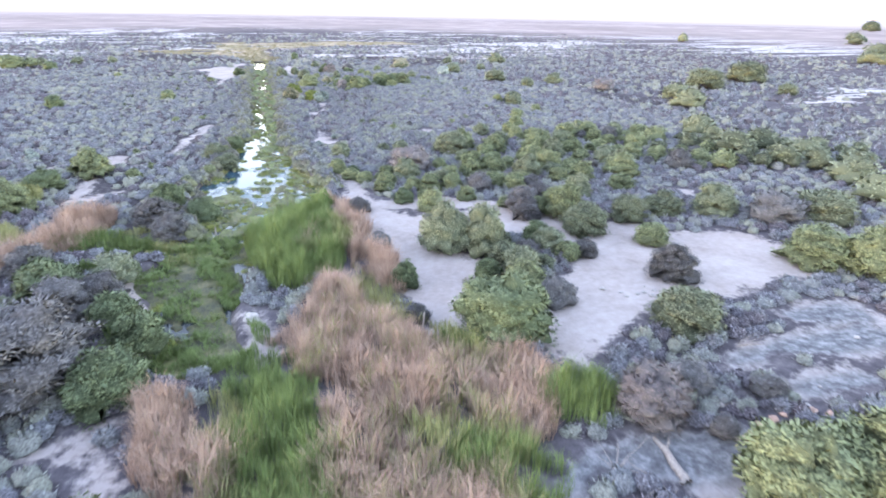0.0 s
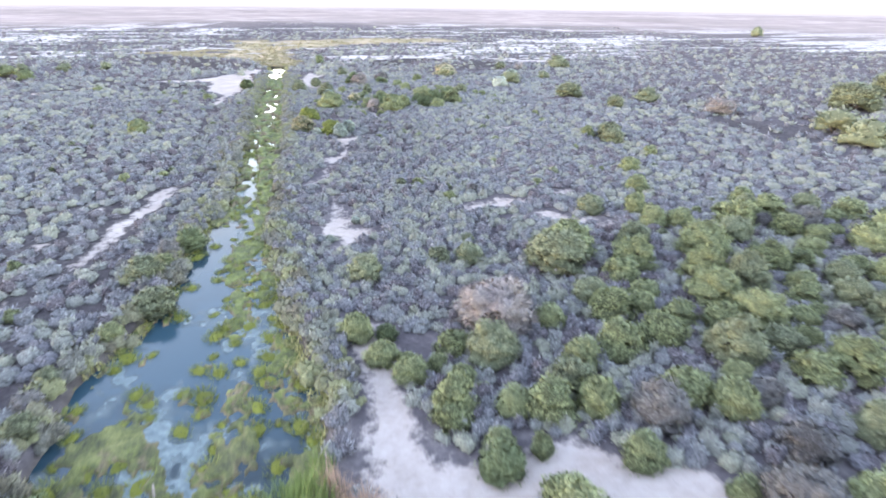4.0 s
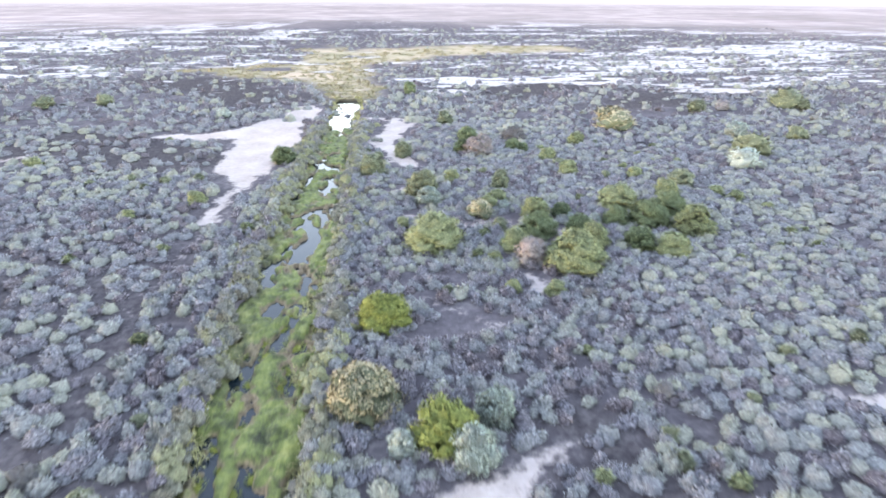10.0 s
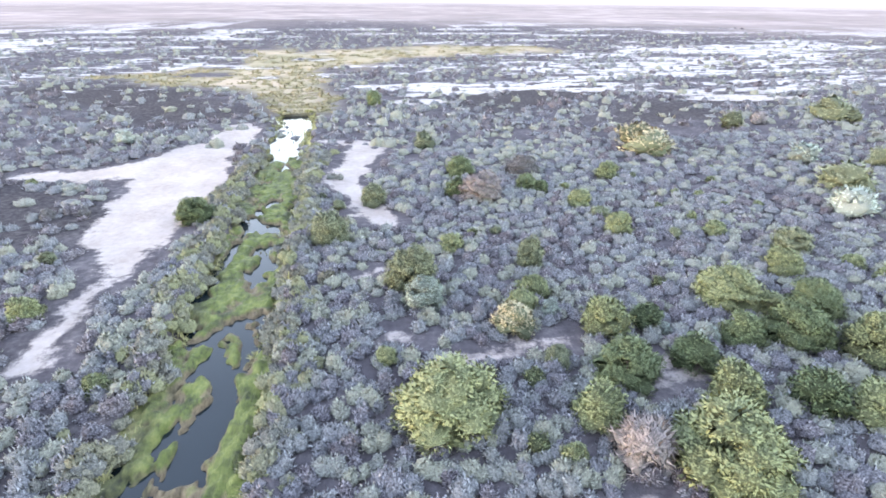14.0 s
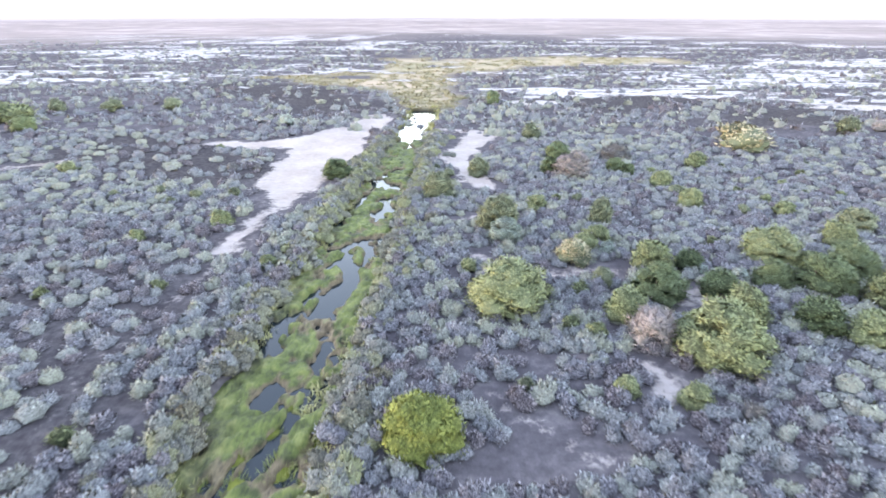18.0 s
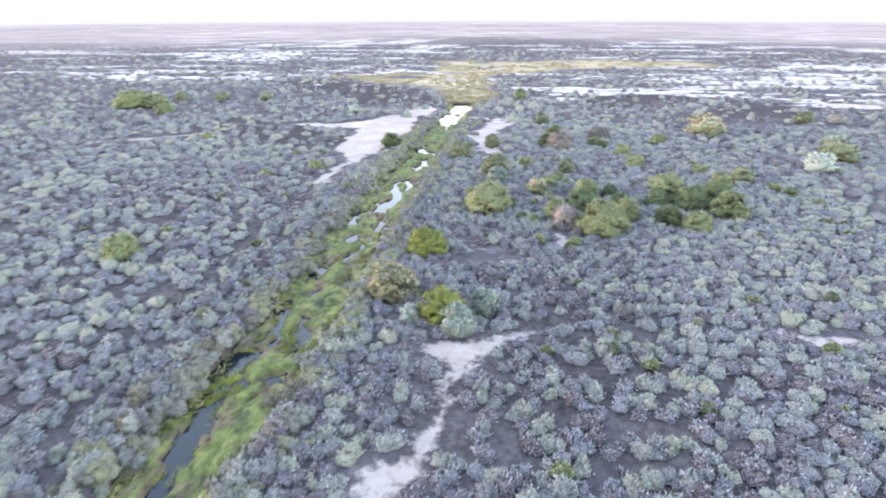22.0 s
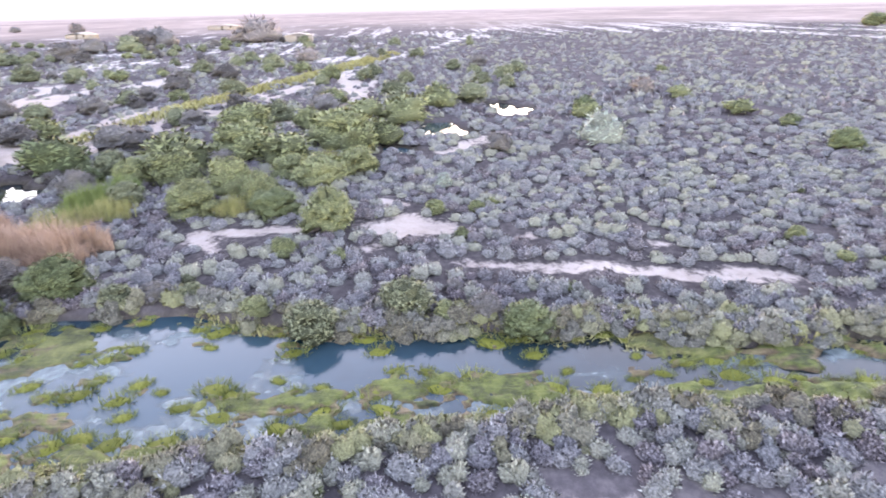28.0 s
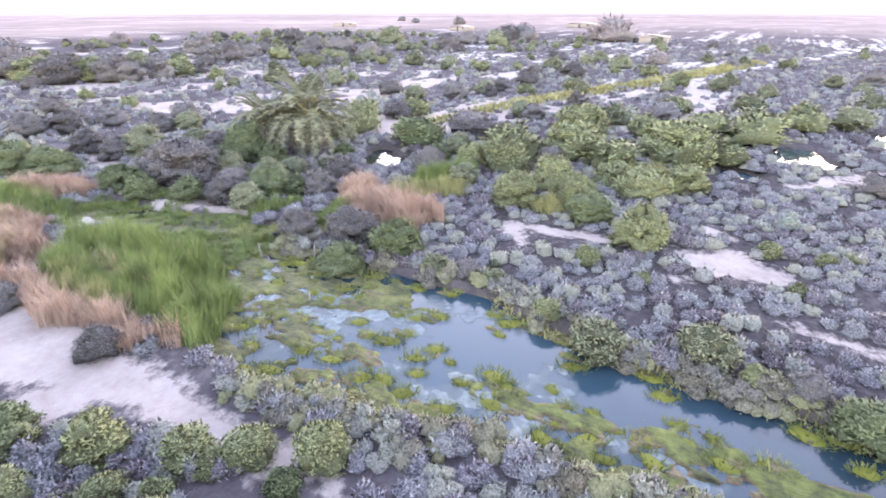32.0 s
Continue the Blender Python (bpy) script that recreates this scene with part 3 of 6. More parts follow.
# ---- ground ----
def spread(fine, a, b, far, grow=1.13):
    """Grid lines: even from a to b, then wider and wider out to far."""
    mid, low, high, d = list(np.arange(a, b + 0.01, fine)), [], [], fine
    while (high[-1] if high else b) < far:
        d *= grow
        high.append((high[-1] if high else b) + d)
    d = fine
    while (low[-1] if low else a) > -far:
        d *= grow
        low.append((low[-1] if low else a) - d)
    return np.array(low[::-1] + mid + high)


gx, gy = spread(0.42, -24, 22, 4500, 1.085), spread(0.55, -34, 126, 4500, 1.085)
GX, GY = np.meshgrid(gx, gy)
X, Y = GX.ravel(), GY.ravel()
cols = len(gx)
quad = (np.arange(len(gy) - 1)[:, None] * cols + np.arange(cols - 1)[None]).ravel()
R = np.hypot(X, Y - 40)
c_at = channel_at(X, Y)
marsh = step(-3, 4, marsh_at(X, Y)) * np.maximum(step(0.26, 0.38, fbm(X / 22, Y / 6, 81)), step(150, 135, Y))
burnt = burnt_at(X, Y)
ground = new("ground", quads_mesh("ground", np.stack([X, Y, ground_z(X, Y)], 1), np.stack([quad, quad + 1, quad + cols + 1, quad + cols], 1), [M_GROUND],
             sand=step(-0.9, 0.9, sand_at(X, Y)), salt=np.clip(step(112, 150, Y) + step(60, 120, np.abs(X)), 0, 1), marsh=marsh, burnt=burnt, plain=step(230, 420, R + (fbm(X / 60, Y / 60, 79) - 0.5) * 120), far_haze=step(700, 1300, R), ash=np.max([step(-0.8, 0.6, chain(X + (fbm(X, Y, 73) - 0.5) * 2, Y, beads)) for beads in ASH], axis=0),
             mud=np.maximum(step(-0.5, 0.3, c_at), step(-0.6, 0.2, pools_at(X, Y)))))
ground.data.shade_smooth()
tagged(ground, "grey-brown desert soil with pale sand and salt patches", "ground", kind="structure")


def water_sheet(name, x0, x1, y0, y1, label):
    nx, ny = max(2, int((x1 - x0) / 2)), max(2, int((y1 - y0) / 2))
    xs, ys = np.meshgrid(np.linspace(x0, x1, nx), np.linspace(y0, y1, ny))
    q = (np.arange(ny - 1)[:, None] * nx + np.arange(nx - 1)[None]).ravel()
    ob = new(name, quads_mesh(name, np.stack([xs.ravel(), ys.ravel(), np.full(xs.size, WATER_Z)], 1), np.stack([q, q + 1, q + nx + 1, q + nx], 1), [M_WATER]))
    return tagged(ob, label, "water", kind="structure")


water_sheet("water", -15, 3, -26, 127, "still shallow stream with dark clear water")
for k, beads in enumerate(POOLS):
    px_, py_ = [b[0] for b in beads], [b[1] for b in beads]
    water_sheet(f"water_pool_{k + 1}", min(px_) - 4, max(px_) + 4, min(py_) - 4, max(py_) + 4, "shallow bright pool in the scrub")

# ---- low grey scrub ----
rng = np.random.default_rng(4)


def jitter_grid(x0, x1, y0, y1, cell, rng, loose=0.48):
    xs, ys = np.meshgrid(np.arange(x0, x1, cell), np.arange(y0, y1, cell))
    xs = xs + 0.5 * cell * (np.arange(len(xs)) % 2)[:, None]
    xs, ys = xs.ravel() + rng.uniform(-loose, loose, xs.size) * cell, ys.ravel() + rng.uniform(-loose, loose, ys.size) * cell
    return xs, ys


def set_down(x, y, sink=0.03):
    return np.stack([x, y, ground_z(x, y) - sink], 1)


def reach(x, y):
    """Distance from the flown line, which follows x = 2 up the stream and bends east of it near its start."""
    return np.hypot(np.maximum(np.abs(x - 2) - 9, 0), np.maximum(np.abs(y - 22) - 50, 0))


sx, sy = jitter_grid(-46, 52, -36, 106, 0.71, rng, 0.42)
thin = (reach(sx, sy) < 22) | (rng.uniform(0, 1, len(sx)) < 0.6)
sx, sy = sx[thin], sy[thin]
keep = (sand_at(sx, sy) < np.interp(sy, (60, 85), (-0.5, -1.0))) & (channel_at(sx, sy) < -0.45) & (pools_at(sx, sy) < -0.5) & (reeds_at(sx, sy) < 0.1)
bare = fbm(sx * 0.21, sy * 0.21, 101)
keep &= rng.uniform(0, 1, len(sx)) < np.clip(1.5 - 1.9 * step(0.74, 0.86, bare), 0.15, 0.985)
keep &= rng.uniform(0, 1, len(sx)) > np.interp(sy, (55, 85), (0.34, 0.68)) * burnt_at(sx, sy)
sx, sy = sx[keep], sy[keep]
reached = reach(sx, sy)
levels = [
    (reached < 4, [shrub_template(s, 130, 0.50, 0.56, 0.095, 6, 2) for s in range(12)], "dense low grey-blue saltbush covering dry soil"),
    ((reached >= 4) & (reached < 22), [shrub_template(20 + s, 30, 0.50, 0.56, 0.115, 6, 1) for s in range(10)], "low grey-blue saltbush away from the stream"),
    (reached >= 22, [shrub_template(30 + s, 8, 0.60, 0.60, 0.16, 5, 1) for s in range(6)], "low grey saltbush over the middle distance"),
]
for mine, templates, words in levels:
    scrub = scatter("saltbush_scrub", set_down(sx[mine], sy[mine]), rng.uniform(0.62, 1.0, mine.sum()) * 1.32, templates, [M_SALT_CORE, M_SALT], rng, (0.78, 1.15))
    tagged(scrub, words, "shrubs", kind="stuff")

fx, fy = jitter_grid(-230, 190, -150, 310, 1.4, rng)
out = np.maximum(np.maximum(-46 - fx, fx - 52), np.maximum(-36 - fy, fy - 106))
thin = rng.uniform(0, 1, len(fx)) < np.interp(out, (0, 45, 90), (1.0, 0.6, 0.42))
fx, fy = fx[thin], fy[thin]
keep = ~((fx > -46) & (fx < 52) & (fy > -36) & (fy < 106)) & (sand_at(fx, fy) < np.where(rng.uniform(0, 1, len(fx)) < 0.38, 6, 0.0)) & (marsh_at(fx, fy) < -1.5) & (pools_at(fx, fy) < -0.6)
keep &= rng.uniform(0, 1, len(fx)) < np.clip(1.35 - np.hypot(fx, fy - 50) / 220, 0.05, 0.95) * (1 - 0.68 * burnt_at(fx, fy)) * np.clip(1.7 - 1.2 * step(0.50, 0.68, fbm(fx / 22, fy / 14, 111)), 0, 1)
tuft = [shrub_template(60 + s, 4, 0.75, 0.66, 0.30, 4, 1, ((0.95, 0.0), (0.8, 0.7), (0.1, 1.0))) for s in range(5)]
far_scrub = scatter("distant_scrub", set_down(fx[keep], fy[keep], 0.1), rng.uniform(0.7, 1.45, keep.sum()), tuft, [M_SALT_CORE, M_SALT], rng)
tagged(far_scrub, "sparse grey scrub far out on the plain", "shrubs", kind="stuff")


# ---- bushes ----
def part(name, mesh, parent, label=""):
    ob = new(name, mesh)
    ob.parent = parent
    return tagged(ob, label) if label else ob


def tube(points, radii, seg=6):
    """A tapered tube of quads along points."""
    points = np.array(points, float)
    v, f = [], []
    for k, p in enumerate(points):
        way = unit(points[min(k + 1, len(points) - 1)] - points[max(k - 1, 0)])
        a = unit(np.cross(way, (0.3, 0.9, 0.2)))
        b = np.cross(way, a)
        for j in range(seg):
            t = 2 * math.pi * j / seg
            v.append(p + radii[k] * (math.cos(t) * a + math.sin(t) * b))
    for k in range(len(points) - 1):
        f += [(k * seg + j, k * seg + (j + 1) % seg, (k + 1) * seg + (j + 1) % seg, (k + 1) * seg + j) for j in range(seg)]
    return np.array(v), np.array(f)


def make_bush(name, seed, lobes, leaves, leaf, slim, material, label, category="bush"):
    """A bush one metre wide and one high: stems that fork, a crown of leafy lobes with gaps between them."""
    rng = np.random.default_rng(seed)
    root = new(name)
    up = (np.arange(lobes) + 0.5) / lobes
    ang = np.arange(lobes) * 2.4 + rng.uniform(0, 6)
    size = rng.uniform(0.75, 1.3, lobes) * (0.45 if lobes > 25 else 0.49) / lobes ** 0.36
    mid = np.array([0, 0, 0.30])
    rad = (0.50 - size * 0.9) * np.sqrt(np.maximum(1 - up ** 2, 0)) * rng.uniform(0.7, 1.2, lobes)
    cz = np.maximum(up * (0.98 - size) * rng.uniform(0.78, 1.1, lobes), size * 0.6)
    centre = np.stack([rad * np.cos(ang), rad * np.sin(ang), cz], 1)
    stems = []
    for c in centre[:: max(1, lobes // 7)]:
        foot = np.array([c[0] * 0.15, c[1] * 0.15, -0.04])
        stems.append(tube([foot, foot * 0.4 + c * 0.55 + rng.normal(size=3) * 0.02, c], [0.022, 0.014, 0.006], 4))
    part("trunk", quads_mesh("trunk", *joined(stems), [M_BARK]), root)
    def surface(d):
        """How far the crown reaches from its middle along d, and the lobe that it meets there."""
        b = d @ (centre - mid).T
        inside = b * b - ((centre - mid) ** 2).sum(1)[None] + (size ** 2)[None]
        far = np.where(inside > 0, b + np.sqrt(np.maximum(inside, 0)), 0.0)
        own = far.argmax(1)
        return np.maximum(far.max(1), 0.16), own

    seg, rows_ = (10, 6) if lobes < 12 else (16, 9) if lobes < 25 else (22, 12)
    lon, lat = np.meshgrid(2 * np.pi * np.arange(seg) / seg, np.linspace(-0.55, 1.565, rows_))
    lon, lat = lon.ravel() + rng.uniform(-0.1, 0.1, lon.size), lat.ravel()
    d = np.stack([np.cos(lat) * np.cos(lon), np.cos(lat) * np.sin(lon), np.sin(lat)], 1)
    far, own = surface(d)
    hv = mid + d * (far * rng.uniform(0.84, 0.97, len(d)))[:, None]
    hv[:, 2] = np.maximum(hv[:, 2], -0.02)
    q = (np.arange(rows_ - 1)[:, None] * seg + np.arange(seg)[None]).ravel()
    right = (np.arange(rows_ - 1)[:, None] * seg + (np.arange(seg)[None] + 1) % seg).ravel()
    hf = np.stack([q, right, right + seg, q + seg], 1)
    lobe_of = centre[own]
    d = unit(rng.normal(size=(leaves, 3)) + (0, 0, 0.45))
    d[:, 2] = np.where(d[:, 2] < -0.5, -d[:, 2], d[:, 2])
    far, own = surface(d)
    p = mid + d * (far * rng.uniform(0.80, 1.03, leaves) ** 0.7)[:, None]
    p[:, 2] = np.maximum(p[:, 2], 0.02)
    out = unit(p - centre[own])
    way = unit(out * 0.9 + (0, 0, 0.35) + rng.normal(size=(leaves, 3)) * 0.45)
    ln = leaf * rng.uniform(0.6, 1.4, leaves)
    lv, lf = blades(p, way, ln, ln * slim * rng.uniform(0.7, 1.3, leaves), rng)
    v, f = np.concatenate([hv, lv]), np.concatenate([hf, moved(lf, len(hv))])
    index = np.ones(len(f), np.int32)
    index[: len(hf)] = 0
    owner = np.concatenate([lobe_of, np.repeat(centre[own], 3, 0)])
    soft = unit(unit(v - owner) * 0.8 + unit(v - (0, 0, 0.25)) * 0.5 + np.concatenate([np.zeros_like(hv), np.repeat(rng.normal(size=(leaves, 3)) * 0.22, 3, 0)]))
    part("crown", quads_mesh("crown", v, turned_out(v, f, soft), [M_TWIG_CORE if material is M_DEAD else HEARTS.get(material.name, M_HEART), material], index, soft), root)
    tagged(root, label, category)
    return root


# crown hearts, darker than their leaves: crevice shade painted into the mass
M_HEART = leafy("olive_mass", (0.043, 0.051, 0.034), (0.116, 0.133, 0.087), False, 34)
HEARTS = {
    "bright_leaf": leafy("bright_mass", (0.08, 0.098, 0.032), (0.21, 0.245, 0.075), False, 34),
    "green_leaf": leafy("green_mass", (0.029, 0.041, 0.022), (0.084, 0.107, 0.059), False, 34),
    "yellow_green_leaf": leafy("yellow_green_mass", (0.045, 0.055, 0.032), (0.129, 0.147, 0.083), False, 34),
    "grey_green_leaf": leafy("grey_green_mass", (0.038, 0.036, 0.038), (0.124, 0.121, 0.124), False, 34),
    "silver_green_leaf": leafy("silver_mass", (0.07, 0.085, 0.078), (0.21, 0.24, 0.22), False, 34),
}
M_STRAW = foliage("straw_leaf", (0.20, 0.18, 0.12), (0.30, 0.275, 0.185), (0.39, 0.36, 0.26))
M_BRIGHT = foliage("bright_leaf", (0.15, 0.18, 0.055), (0.215, 0.25, 0.075), (0.28, 0.315, 0.10))
KINDS = {
    "g": ("green_bush", M_GREEN, 0.48, "dense green rounded bush among grey saltbush"),
    "y": ("yellow_green_bush", M_YELLOW, 0.48, "yellow-green leafy bush on dry soil"),
    "o": ("olive_bush", M_OLIVE, 0.45, "olive-green woody bush standing in the scrub"),
    "r": ("grey_bush", M_GREY, 0.36, "dark grey-green twiggy bush on pale soil"),
    "p": ("silver_shrub", M_PALE, 0.4, "pale silver-green low shrub beside bare sand"),
    "d": ("dry_bush", M_DEAD, 0.14, "leafless brownish-grey bush of dry twigs"),
    "w": ("straw_bush", M_STRAW, 0.5, "straw-coloured dry bush in open scrub"),
    "b": ("bright_bush", M_BRIGHT, 0.46, "bright yellow-green rounded bush near the stream"),
    "Y": ("tree", M_YELLOW, 0.48, "tall yellow-green tree beside the date palm"),
}
made = {}


# strips from the pools towards the camera, kept clear of bushes that would hide them
POOL_VIEWS = [[(-28, -13.4, 2.0), (-20, -8, 1.6)], [(-46, 17.8, 3.0), (-35, 17.4, 2.0)], [(-37.5, 13.4, 1.6), (-29, 13.8, 1.4)], [(-57, 26.4, 3.2), (-46, 24.2, 2.2)]]


def blocks_pool_view(x, y, width):
    return max(float(chain(np.array(float(x)), np.array(float(y)), beads)) for beads in POOL_VIEWS) > -0.4 * width


def put_bush(kind, x, y, width, height, rng):
    if blocks_pool_view(x, y, width):
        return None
    height = max(height, (0.7 if width < 3 else 0.58) * width)
    if kind == "y" and x > 0 and reach(x, y) > 30:
        kind = "o"
    away = float(reach(x, y))
    size = 2 if width > 2.4 and away < 18 else 1 if away < 25 or width > 5.5 else 0
    size = 0 if width < 1.0 or away > 90 else size
    key = (kind, size, int(rng.integers(0, 3)))
    name, material, slim, label = KINDS[kind]
    if kind == "p":
        width, height = (width * 0.6, height * 0.8) if y > 60 else (width * 0.8, height)
    m = pose(x, y, float(ground_z(x, y)) - 0.03, 0, 0, rng.uniform(0, 360)) @ Matrix.Diagonal((width * 1.1, width * 1.1, height * 1.06, 1))
    if key in made:
        own = made[key].scale
        return copy_thing(made[key], m @ Matrix.Diagonal((1 / own.x, 1 / own.y, 1 / own.z, 1)))
    lobes, leaves, leaf = ((8, 360, 0.092), (17, 1800, 0.055), (30, 5400, 0.035))[size]
    ob = make_bush(name, size * 1000 + ord(kind) * 7 + key[2], lobes, leaves, leaf * (2.2 if kind == "d" else 1), slim, material, label, "tree" if kind == "Y" else "bush")
    tagged(ob, group={"y": "yellow-green bushes in the scrub", "o": "olive bushes in the scrub", "g": "green bushes near the stream"}.get(kind, ""))
    ob.matrix_world = m
    made[key] = ob
    return ob


